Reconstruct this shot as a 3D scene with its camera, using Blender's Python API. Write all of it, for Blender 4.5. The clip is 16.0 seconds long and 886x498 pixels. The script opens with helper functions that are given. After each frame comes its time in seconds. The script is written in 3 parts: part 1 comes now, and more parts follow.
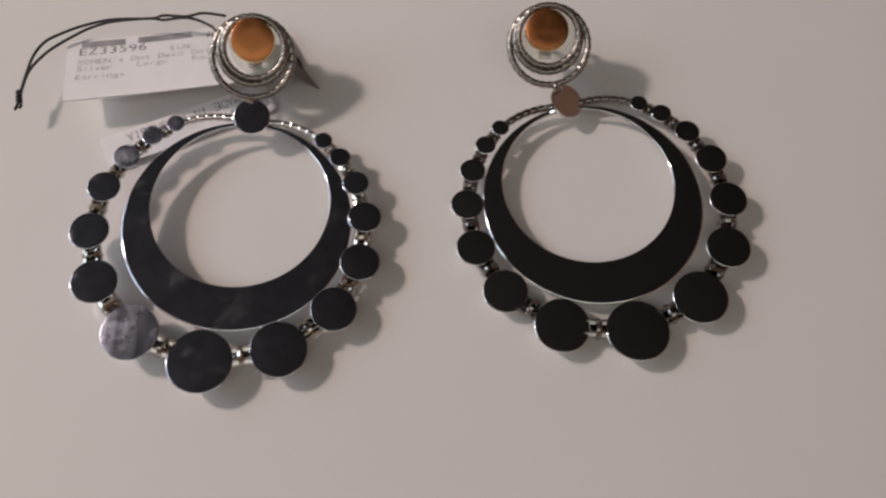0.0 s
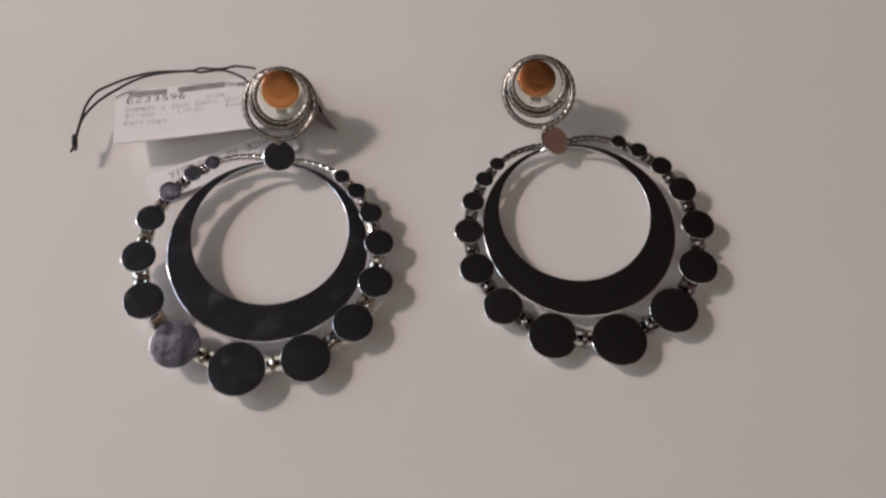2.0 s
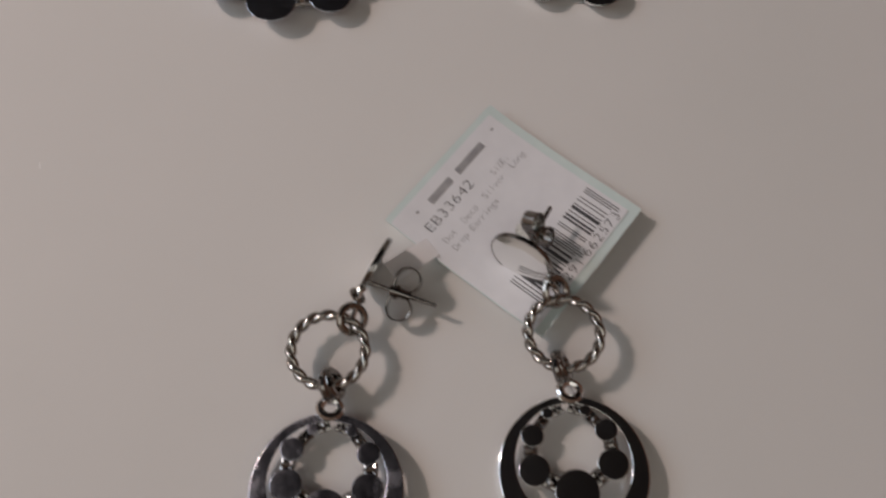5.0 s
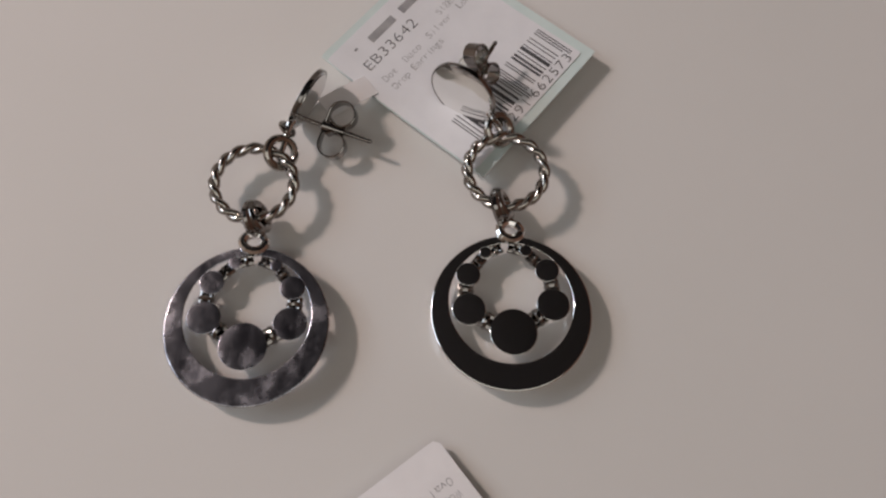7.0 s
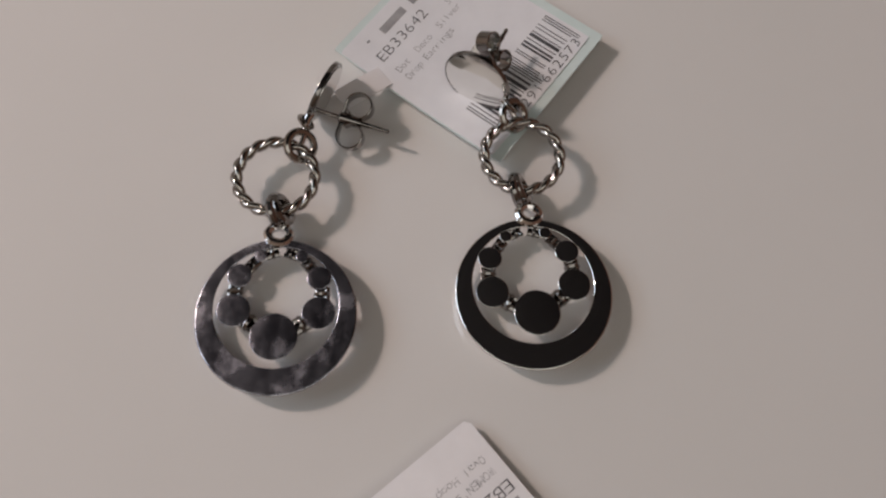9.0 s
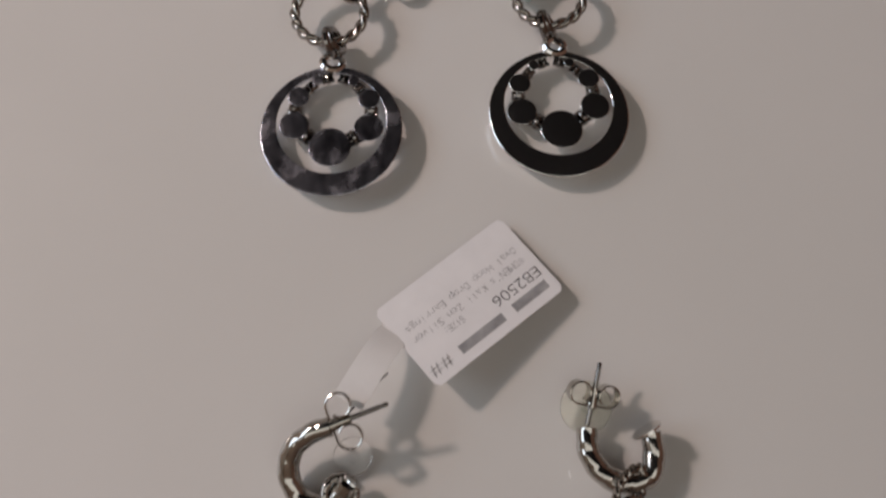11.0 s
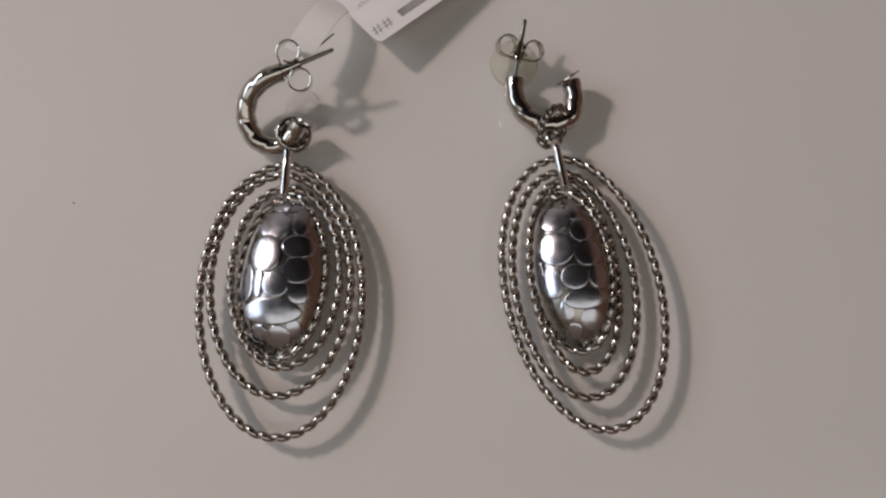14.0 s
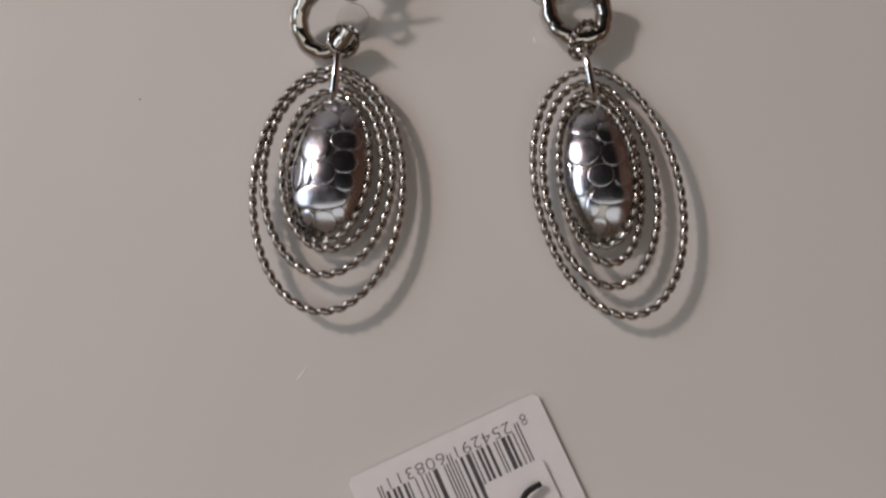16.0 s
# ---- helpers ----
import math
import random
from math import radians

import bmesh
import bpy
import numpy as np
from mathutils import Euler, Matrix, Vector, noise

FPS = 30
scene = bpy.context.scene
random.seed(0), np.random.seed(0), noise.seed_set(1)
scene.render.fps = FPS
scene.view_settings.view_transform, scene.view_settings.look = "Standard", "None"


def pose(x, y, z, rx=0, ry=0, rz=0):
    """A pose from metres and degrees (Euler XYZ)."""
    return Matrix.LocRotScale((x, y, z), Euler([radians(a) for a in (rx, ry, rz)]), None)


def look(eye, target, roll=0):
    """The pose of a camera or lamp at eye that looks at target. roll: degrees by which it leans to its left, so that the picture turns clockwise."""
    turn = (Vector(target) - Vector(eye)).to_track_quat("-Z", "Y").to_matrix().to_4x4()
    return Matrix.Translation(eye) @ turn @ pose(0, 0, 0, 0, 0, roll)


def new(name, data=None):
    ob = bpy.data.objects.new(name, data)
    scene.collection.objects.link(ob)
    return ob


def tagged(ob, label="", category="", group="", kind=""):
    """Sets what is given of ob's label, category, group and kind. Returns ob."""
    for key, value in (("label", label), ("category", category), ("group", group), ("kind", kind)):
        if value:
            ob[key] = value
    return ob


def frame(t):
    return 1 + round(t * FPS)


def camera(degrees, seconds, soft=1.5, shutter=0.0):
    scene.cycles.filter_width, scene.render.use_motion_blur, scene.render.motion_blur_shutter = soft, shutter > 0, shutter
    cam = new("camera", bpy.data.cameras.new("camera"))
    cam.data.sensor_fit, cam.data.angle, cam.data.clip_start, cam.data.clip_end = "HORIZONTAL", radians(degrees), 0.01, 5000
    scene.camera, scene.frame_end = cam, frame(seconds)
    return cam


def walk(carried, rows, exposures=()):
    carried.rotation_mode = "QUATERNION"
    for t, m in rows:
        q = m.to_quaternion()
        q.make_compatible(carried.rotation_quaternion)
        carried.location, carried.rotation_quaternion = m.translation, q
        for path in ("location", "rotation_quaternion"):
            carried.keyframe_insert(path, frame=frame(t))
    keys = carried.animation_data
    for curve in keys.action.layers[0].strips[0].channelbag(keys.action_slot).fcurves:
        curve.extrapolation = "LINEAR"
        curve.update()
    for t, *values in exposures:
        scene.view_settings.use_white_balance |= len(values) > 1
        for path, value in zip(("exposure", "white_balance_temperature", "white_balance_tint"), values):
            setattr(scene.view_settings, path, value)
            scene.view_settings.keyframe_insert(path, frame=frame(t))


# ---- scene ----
cam = camera(54.5, 16.0, soft=2.25, shutter=0.5)
# seconds, eye in metres, yaw, pitch, roll in degrees
ROWS = [
    (0.0, -0.00080, 0.00410, 0.13285, -2.101, -66.138, 3.145),
    (0.5, -0.00468, 0.00277, 0.13447, -1.369, -66.839, 2.987),
    (1.0, -0.00263, 0.00243, 0.14195, -1.097, -65.461, 3.205),
    (1.5, -0.00046, 0.00160, 0.14926, -1.363, -64.002, 2.005),
    (2.0, -0.00225, -0.00666, 0.15002, -2.052, -63.709, 2.639),
    (2.5, -0.00561, -0.01759, 0.15064, -2.137, -65.338, 2.748),
    (3.0, -0.01075, -0.02893, 0.15000, -1.714, -65.893, 2.649),
    (3.5, -0.01051, -0.04183, 0.15015, -2.282, -66.413, 3.301),
    (4.0, -0.01223, -0.05062, 0.15156, -3.479, -67.101, 4.845),
    (4.5, -0.01196, -0.06178, 0.14915, -4.069, -68.051, 5.482),
    (5.0, -0.00767, -0.07319, 0.14894, -6.529, -67.397, 6.874),
    (5.2, -0.00614, -0.07738, 0.14911, -7.971, -67.465, 8.308),
    (7.3, 0.00484, -0.09189, 0.13112, -7.128, -69.297, 8.328),
    (7.5, 0.00509, -0.09092, 0.13075, -7.563, -69.481, 8.390),
    (8.0, 0.00288, -0.08892, 0.12827, -6.895, -69.923, 7.972),
    (8.2, 0.00155, -0.08769, 0.12875, -9.970, -69.868, 10.073),
    (10.3, -0.00436, -0.11311, 0.14322, -6.946, -68.942, 5.408),
    (10.5, -0.00496, -0.11579, 0.14243, -6.715, -70.576, 5.781),
    (11.0, -0.00526, -0.12497, 0.14277, -5.885, -71.513, 5.026),
    (11.5, -0.00762, -0.13508, 0.14504, -6.275, -72.921, 5.392),
    (12.0, -0.00763, -0.14849, 0.14654, -6.876, -73.354, 5.939),
    (12.5, -0.00700, -0.15861, 0.14612, -8.612, -74.890, 7.501),
    (13.0, -0.00807, -0.16898, 0.14566, -10.857, -75.413, 10.139),
    (13.5, -0.00611, -0.17338, 0.14474, -13.754, -75.701, 12.816),
    (14.0, -0.00148, -0.17373, 0.14488, -15.012, -76.022, 12.395),
    (14.5, 0.00040, -0.17750, 0.14683, -14.600, -75.908, 11.887),
    (15.0, -0.00273, -0.18108, 0.15090, -13.905, -75.880, 12.227),
    (15.5, -0.00506, -0.18754, 0.15330, -11.311, -75.512, 10.148),
    (16.0, -0.00480, -0.19604, 0.15085, -8.527, -75.601, 7.708),
]
walk(cam, [(t, pose(x, y, z, 90 + pitch, 0, yaw) @ pose(0, 0, 0, 0, 0, roll)) for t, x, y, z, yaw, pitch, roll in ROWS],
     [(0, 0.12), (2.5, 0.11), (3, -0.03), (4, -0.15), (5, -0.15), (7.3, 0.09), (8.2, 0.09), (10.5, -0.04), (12, -0.05), (13, 0.0), (16, -0.02)])

# ---- light ----
world = bpy.data.worlds.new("world")
world.use_nodes = True
world.node_tree.nodes["Background"].inputs[0].default_value = (0.55, 0.65, 0.85, 1)
world.node_tree.nodes["Background"].inputs[1].default_value = 0.05
scene.world = world

lamp = new("lamp", bpy.data.lights.new("lamp", "POINT"))
lamp.data.energy, lamp.data.color, lamp.data.shadow_soft_size = 14.9, (1.0, 0.782, 0.70), 0.042
lamp.matrix_world = pose(-0.68, 0.25, 0.63)

# Added west fill for an assumed window; gives the silver its cool reflections.
west_fill = new("west_fill_light", bpy.data.lights.new("west_fill_light", "AREA"))
west_fill.data.shape, west_fill.data.size, west_fill.data.size_y = "RECTANGLE", 1.5, 0.8
west_fill.data.energy, west_fill.data.color = 13.0, (0.76, 0.87, 1.0)
west_fill.matrix_world = look((-1.59, 0.3, 1.1), (0, 0.3, 1.1))
# Added overhead fill that lifts the shadows; no such panel is known.
overhead_fill = new("overhead_fill_light", bpy.data.lights.new("overhead_fill_light", "AREA"))
overhead_fill.data.shape, overhead_fill.data.size, overhead_fill.data.size_y = "RECTANGLE", 2.6, 0.92
overhead_fill.data.energy, overhead_fill.data.color = 7.2, (0.96, 0.92, 0.85)
overhead_fill.matrix_world = pose(-0.1, -0.935, 1.645)


# ---- materials ----
def material(name, base, rough=0.5, metal=0.0):
    m = bpy.data.materials.new(name)
    m.use_nodes = True
    b = m.node_tree.nodes["Principled BSDF"]
    b.inputs["Base Color"].default_value = (*base, 1)
    b.inputs["Roughness"].default_value = rough
    b.inputs["Metallic"].default_value = metal
    return m


def node(m, kind, **values):
    n = m.node_tree.nodes.new(kind)
    for key, value in values.items():
        n.inputs[key.replace("_", " ")].default_value = value
    return n


def wire(m, a, out, b, into):
    m.node_tree.links.new(a.outputs[out], b.inputs[into])


def ramp(m, stops):
    r = m.node_tree.nodes.new("ShaderNodeValToRGB")
    e = r.color_ramp.elements
    e[0].position, e[0].color = stops[0][0], (*stops[0][1], 1)
    e[1].position, e[1].color = stops[-1][0], (*stops[-1][1], 1)
    for at, c in stops[1:-1]:
        e.new(at).color = (*c, 1)
    return r


def noise_on(m, scale, detail=4, rough=0.55, stretch=(1, 1, 1)):
    c = m.node_tree.nodes.new("ShaderNodeTexCoord")
    mp = m.node_tree.nodes.new("ShaderNodeMapping")
    mp.inputs["Scale"].default_value = stretch
    wire(m, c, "Object", mp, "Vector")
    n = node(m, "ShaderNodeTexNoise", Scale=scale, Detail=detail, Roughness=rough)
    wire(m, mp, "Vector", n, "Vector")
    return n


def bump(m, source, strength, distance):
    b = node(m, "ShaderNodeBump", Strength=strength, Distance=distance)
    wire(m, source, "Fac", b, "Height")
    wire(m, b, "Normal", m.node_tree.nodes["Principled BSDF"], "Normal")


def grey(v):
    return (v, v, v)


def silver(name, base, low, high, smear, relief=0.05, tarnish=None, grain=(1, 1, 1)):
    """Polished silver with finger smears and fine scratches."""
    m = material(name, base, low, 1.0)
    b = m.node_tree.nodes["Principled BSDF"]
    n = noise_on(m, smear, 5, 0.6)
    r = ramp(m, [(0.48, grey(low)), (0.66, grey(high))])
    wire(m, n, "Fac", r, "Fac")
    wire(m, r, "Color", b, "Roughness")
    if tarnish:
        n2 = noise_on(m, smear * 1.7, 6, 0.65, grain)
        r2 = ramp(m, [(0.36, tarnish), (0.62, base)])
        wire(m, n2, "Fac", r2, "Fac")
        wire(m, r2, "Color", b, "Base Color")
    s = noise_on(m, 900, 3, 0.6, (1, 0.12, 1))
    bump(m, s, relief, 0.0001)
    return m


SILVER = silver("polished_silver", (0.80, 0.79, 0.78), 0.03, 0.07, 160, 0.015)
CLOUDED = silver("clouded_silver", (0.66, 0.66, 0.73), 0.20, 0.34, 210, 0.12, (0.20, 0.20, 0.23), (1, 0.6, 1))
HAZY = silver("brushed_hazy_silver", (0.62, 0.65, 0.78), 0.24, 0.38, 260, 0.3, (0.24, 0.25, 0.31), (1, 0.14, 1))
PEBBLE = silver("soft_silver", (0.54, 0.555, 0.62), 0.18, 0.26, 300, 0.06)
SMEARED = silver("smeared_silver", (0.78, 0.80, 0.88), 0.03, 0.19, 200, 0.12, (0.62, 0.62, 0.68))
ROPE = silver("twisted_silver", (0.38, 0.355, 0.33), 0.14, 0.2, 400)
CHAIN = silver("dark_rope_silver", (0.45, 0.42, 0.39), 0.12, 0.18, 400)
HOOP = silver("bright_hoop_silver", (0.50, 0.48, 0.45), 0.08, 0.16, 300, 0.03)
WIRE = silver("dark_twisted_silver", (0.31, 0.29, 0.27), 0.26, 0.36, 400)
LINK = silver("dark_link_silver", (0.27, 0.255, 0.245), 0.08, 0.15, 400)
STEEL = silver("dull_silver", (0.50, 0.48, 0.44), 0.08, 0.14, 300)
GROUND = silver("pendant_silver", (0.40, 0.385, 0.36), 0.2, 0.3, 500)
FACE = silver("brushed_silver", (0.82, 0.81, 0.79), 0.08, 0.12, 300, 0.02)
GOLD = silver("satin_gold", (0.44, 0.175, 0.065), 0.34, 0.42, 300, 0.02)
GOLD_SIDE = silver("pale_gold", (0.86, 0.74, 0.42), 0.2, 0.35, 400)

TABLE = material("white_laminate", (0.72, 0.71, 0.69), 0.16)
tb = TABLE.node_tree.nodes["Principled BSDF"]
tn = noise_on(TABLE, 9, 5)
tr = ramp(TABLE, [(0.3, (0.70, 0.695, 0.675)), (0.7, (0.74, 0.73, 0.715))])
wire(TABLE, tn, "Fac", tr, "Fac")
wire(TABLE, tr, "Color", tb, "Base Color")
tn2 = noise_on(TABLE, 45, 4)
tr2 = ramp(TABLE, [(0.35, grey(0.13)), (0.7, grey(0.2))])
wire(TABLE, tn2, "Fac", tr2, "Fac")
wire(TABLE, tr2, "Color", tb, "Roughness")
tb.inputs["Coat Weight"].default_value = 0.3
tb.inputs["Coat Roughness"].default_value = 0.08


def paper(name, a, b, rough=0.6):
    m = material(name, a, rough)
    n = noise_on(m, 250, 4)
    r = ramp(m, [(0.35, a), (0.7, b)])
    wire(m, n, "Fac", r, "Fac")
    wire(m, r, "Color", m.node_tree.nodes["Principled BSDF"], "Base Color")
    bump(m, noise_on(m, 3000, 2), 0.1, 0.00005)
    return m


PAPER = paper("white_paper", (0.80, 0.795, 0.81), (0.84, 0.835, 0.85))
LABEL = paper("white_label", (0.75, 0.76, 0.79), (0.79, 0.80, 0.83), 0.45)
TEAL = paper("pale_teal_card", (0.62, 0.73, 0.72), (0.67, 0.77, 0.76), 0.35)
FILM = paper("glossy_white_film", (0.84, 0.84, 0.84), (0.88, 0.88, 0.88), 0.25)
DARK_CARD = paper("dark_grey_card", (0.17, 0.155, 0.15), (0.22, 0.20, 0.195), 0.6)
INK = paper("grey_black_ink", (0.05, 0.05, 0.055), (0.10, 0.10, 0.11), 0.5)
FAINT = paper("worn_grey_ink", (0.22, 0.22, 0.23), (0.42, 0.42, 0.43), 0.5)
CORD = paper("black_cord", (0.012, 0.012, 0.014), (0.03, 0.03, 0.035), 0.8)
SPECK = paper("brown_speck", (0.12, 0.10, 0.08), (0.2, 0.17, 0.14), 0.8)
PALE = paper("pale_speck", (0.9, 0.9, 0.9), (0.95, 0.95, 0.95), 0.4)
# Colours of unseen surfaces, chosen for bounce and for what the silver reflects.
WALL = paper("wall_paint", (0.60, 0.57, 0.51), (0.66, 0.63, 0.57), 0.8)
WARM_WALL = paper("reflected_tan", (0.27, 0.15, 0.105), (0.32, 0.18, 0.125), 0.8)
DARK_WALL = paper("reflected_brown", (0.26, 0.19, 0.14), (0.30, 0.22, 0.17), 0.8)
CEILING = paper("reflected_black", (0.012, 0.012, 0.013), (0.016, 0.016, 0.017), 0.85)
FLOOR = paper("dark_floor", (0.10, 0.07, 0.05), (0.16, 0.11, 0.08), 0.5)
FRAME = paper("light_grey_paint", (0.7, 0.7, 0.7), (0.75, 0.75, 0.75), 0.4)
PLASTIC = material("clear_plastic", (0.96, 0.96, 0.88), 0.12)
PLASTIC.node_tree.nodes["Principled BSDF"].inputs["Transmission Weight"].default_value = 0.9
PLASTIC.node_tree.nodes["Principled BSDF"].inputs["IOR"].default_value = 1.42
GLASSY = material("colourless_plastic", (0.98, 0.98, 0.98), 0.06)
GLASSY.node_tree.nodes["Principled BSDF"].inputs["Transmission Weight"].default_value = 1.0
GLASSY.node_tree.nodes["Principled BSDF"].inputs["IOR"].default_value = 1.42

# ---- building helpers: all lengths below are millimetres in the world ----
BASE = {}


def thing(name, x, y, z, label, category, group=""):
    ob = new(name)
    ob.matrix_world = Matrix.Translation((x / 1000, y / 1000, z / 1000))
    ob.empty_display_size = 0.005
    BASE[ob.name] = Vector((x, y, z))
    return tagged(ob, label, category, group)


def mesh_object(name, bm, mat, base=Vector((0, 0, 0)), sharp=38):
    for v in bm.verts:
        v.co = (v.co - base) * 0.001
    bmesh.ops.recalc_face_normals(bm, faces=bm.faces)
    me = bpy.data.meshes.new(name)
    bm.to_mesh(me)
    bm.free()
    me.materials.append(mat)
    for p in me.polygons:
        p.use_smooth = True
    me.set_sharp_from_angle(angle=radians(sharp))
    return new(name, me)


def part(name, bm, mat, parent, label="", sharp=38):
    ob = mesh_object(name, bm, mat, BASE[parent.name], sharp)
    ob.parent = parent
    BASE[ob.name] = BASE[parent.name]
    return tagged(ob, label)


def frame_of(at, x_axis, up=(0, 0, 1)):
    """A frame at a place, with its x axis along x_axis and its z axis as near to up as it goes."""
    x = Vector(x_axis).normalized()
    y = Vector(up).cross(x).normalized()
    z = x.cross(y)
    m = Matrix((x, y, z)).transposed().to_4x4()
    m.translation = Vector(at)
    return m


def facing(at, normal, up=(0, 1, 0)):
    """A frame at a place, with its z axis along normal and its y axis as near to up as it goes."""
    z = Vector(normal).normalized()
    x = Vector(up).cross(z).normalized()
    y = z.cross(x)
    m = Matrix((x, y, z)).transposed().to_4x4()
    m.translation = Vector(at)
    return m


def tube(bm, pts, r, closed=False, seg=8, m=Matrix()):
    """A tube along points; r is one radius or one for each point."""
    pts = [m @ Vector(p) for p in pts]
    n = len(pts)
    rad = r if isinstance(r, (list, tuple)) else [r] * n
    rings, side = [], None
    for i, p in enumerate(pts):
        a = pts[i - 1] if closed or i else p
        b = pts[(i + 1) % n] if closed or i < n - 1 else p
        t = (b - a).normalized()
        if side is None:
            side = t.orthogonal().normalized()
        side = (side - t * side.dot(t)).normalized()
        over = t.cross(side)
        rings.append([bm.verts.new(p + (side * math.cos(2 * math.pi * k / seg) + over * math.sin(2 * math.pi * k / seg)) * rad[i]) for k in range(seg)])
    shift = 0
    if closed:
        near = min(range(seg), key=lambda k: (rings[0][k].co - rings[-1][0].co).length)
        shift = near
    for i in range(n if closed else n - 1):
        a, b = rings[i], rings[(i + 1) % n]
        s = shift if closed and i == n - 1 else 0
        for k in range(seg):
            bm.faces.new((a[k], a[(k + 1) % seg], b[(k + 1 + s) % seg], b[(k + s) % seg]))
    if not closed:
        for ring, p in ((rings[0], pts[0]), (rings[-1], pts[-1])):
            bm.faces.new(ring)
    return bm


def loop_points(a, b, n, start=0.0, sweep=360.0):
    full = abs(sweep - 360) < 1e-6
    return [Vector((a * math.cos(radians(start + sweep * i / (n if full else n - 1))), b * math.sin(radians(start + sweep * i / (n if full else n - 1))), 0)) for i in range(n)]


def twist(bm, a, b, r, n, m=Matrix(), depth=0.26, starts=2, seg=12, steps=9, power=1.3):
    """A closed ring of twisted wire round an ellipse with the half axes a and b: n ridges, r to their crests."""
    rows = []
    count = n * steps
    # even spacing along the ellipse
    fine = [Vector((a * math.cos(2 * math.pi * i / 720), b * math.sin(2 * math.pi * i / 720), 0)) for i in range(721)]
    run = [0.0]
    for p, q in zip(fine, fine[1:]):
        run.append(run[-1] + (q - p).length)
    at = 0
    for i in range(count):
        want = run[-1] * i / count
        while run[at + 1] < want:
            at += 1
        f = 2 * math.pi * (at + (want - run[at]) / (run[at + 1] - run[at])) / 720
        out = Vector((math.cos(f) / a, math.sin(f) / b, 0)).normalized()
        c = Vector((a * math.cos(f), b * math.sin(f), 0))
        row = []
        for k in range(seg):
            w = 2 * math.pi * k / seg
            ridge = abs(math.cos(math.pi * i / steps + starts * w / 2))
            rad = r * (1 - depth * (1 - ridge) ** power)
            row.append(bm.verts.new(m @ (c + out * (rad * math.cos(w)) + Vector((0, 0, rad * math.sin(w))))))
        rows.append(row)
    for i in range(count):
        p, q = rows[i], rows[(i + 1) % count]
        for k in range(seg):
            bm.faces.new((p[k], p[(k + 1) % seg], q[(k + 1) % seg], q[k]))
    return bm


def rope(bm, a, b, r, turns, m=Matrix(), strands=2, seg=9, steps=14):
    """A closed ring of round wires laid round one another along an ellipse with the half axes a and b."""
    count = turns * steps
    fine = [Vector((a * math.cos(2 * math.pi * i / 720), b * math.sin(2 * math.pi * i / 720), 0)) for i in range(721)]
    run = [0.0]
    for p, q in zip(fine, fine[1:]):
        run.append(run[-1] + (q - p).length)
    spots, at = [], 0
    for i in range(count):
        want = run[-1] * i / count
        while run[at + 1] < want:
            at += 1
        f = 2 * math.pi * (at + (want - run[at]) / (run[at + 1] - run[at])) / 720
        spots.append((Vector((a * math.cos(f), b * math.sin(f), 0)), Vector((math.cos(f) / a, math.sin(f) / b, 0)).normalized()))
    up = Vector((0, 0, 1))
    for k in range(strands):
        pts = []
        for i, (c, out) in enumerate(spots):
            w = 2 * math.pi * (i / steps + k / strands)
            pts.append(c + (out * math.cos(w) + up * math.sin(w)) * r * 0.38)
        tube(bm, pts, r * 0.64, True, seg, m)
    return bm


def twisted_tube(curve, radii, pitch, depth=0.06, seg=16):
    """An open wire along points, twisted so that a ridge comes every pitch."""
    fine, rad, run = [], [], [0.0]
    for i in range(len(curve) - 1):
        for k in range(4):
            fine.append(curve[i].lerp(curve[i + 1], k / 4))
            rad.append(radii[i] + (radii[i + 1] - radii[i]) * k / 4)
    fine.append(curve[-1])
    rad.append(radii[-1])
    for p, q in zip(fine, fine[1:]):
        run.append(run[-1] + (q - p).length)
    bm, rows, side = bmesh.new(), [], None
    for i, p in enumerate(fine):
        t = (fine[min(i + 1, len(fine) - 1)] - fine[max(i - 1, 0)]).normalized()
        side = t.orthogonal().normalized() if side is None else (side - t * side.dot(t)).normalized()
        over = t.cross(side)
        row = []
        for k in range(seg):
            w = 2 * math.pi * k / seg
            ridge = abs(math.cos(math.pi * run[i] / pitch + w))
            r = rad[i] * (1 - depth * (1 - ridge) ** 1.3)
            row.append(bm.verts.new(p + (side * math.cos(w) + over * math.sin(w)) * r))
        rows.append(row)
    for a, b in zip(rows, rows[1:]):
        for k in range(seg):
            bm.faces.new((a[k], a[(k + 1) % seg], b[(k + 1) % seg], b[k]))
    bm.faces.new(rows[0])
    bm.faces.new(rows[-1])
    return bm


def lathe(bm, profile, seg=40, m=Matrix()):
    rings = []
    for r, z in profile:
        if r < 1e-6:
            rings.append([bm.verts.new(m @ Vector((0, 0, z)))])
        else:
            rings.append([bm.verts.new(m @ Vector((r * math.cos(2 * math.pi * k / seg), r * math.sin(2 * math.pi * k / seg), z))) for k in range(seg)])
    for a, b in zip(rings, rings[1:]):
        for k in range(seg):
            k2 = (k + 1) % seg
            if len(a) == 1:
                bm.faces.new((a[0], b[k2], b[k]))
            elif len(b) == 1:
                bm.faces.new((a[k], a[k2], b[0]))
            else:
                bm.faces.new((a[k], a[k2], b[k2], b[k]))
    return bm


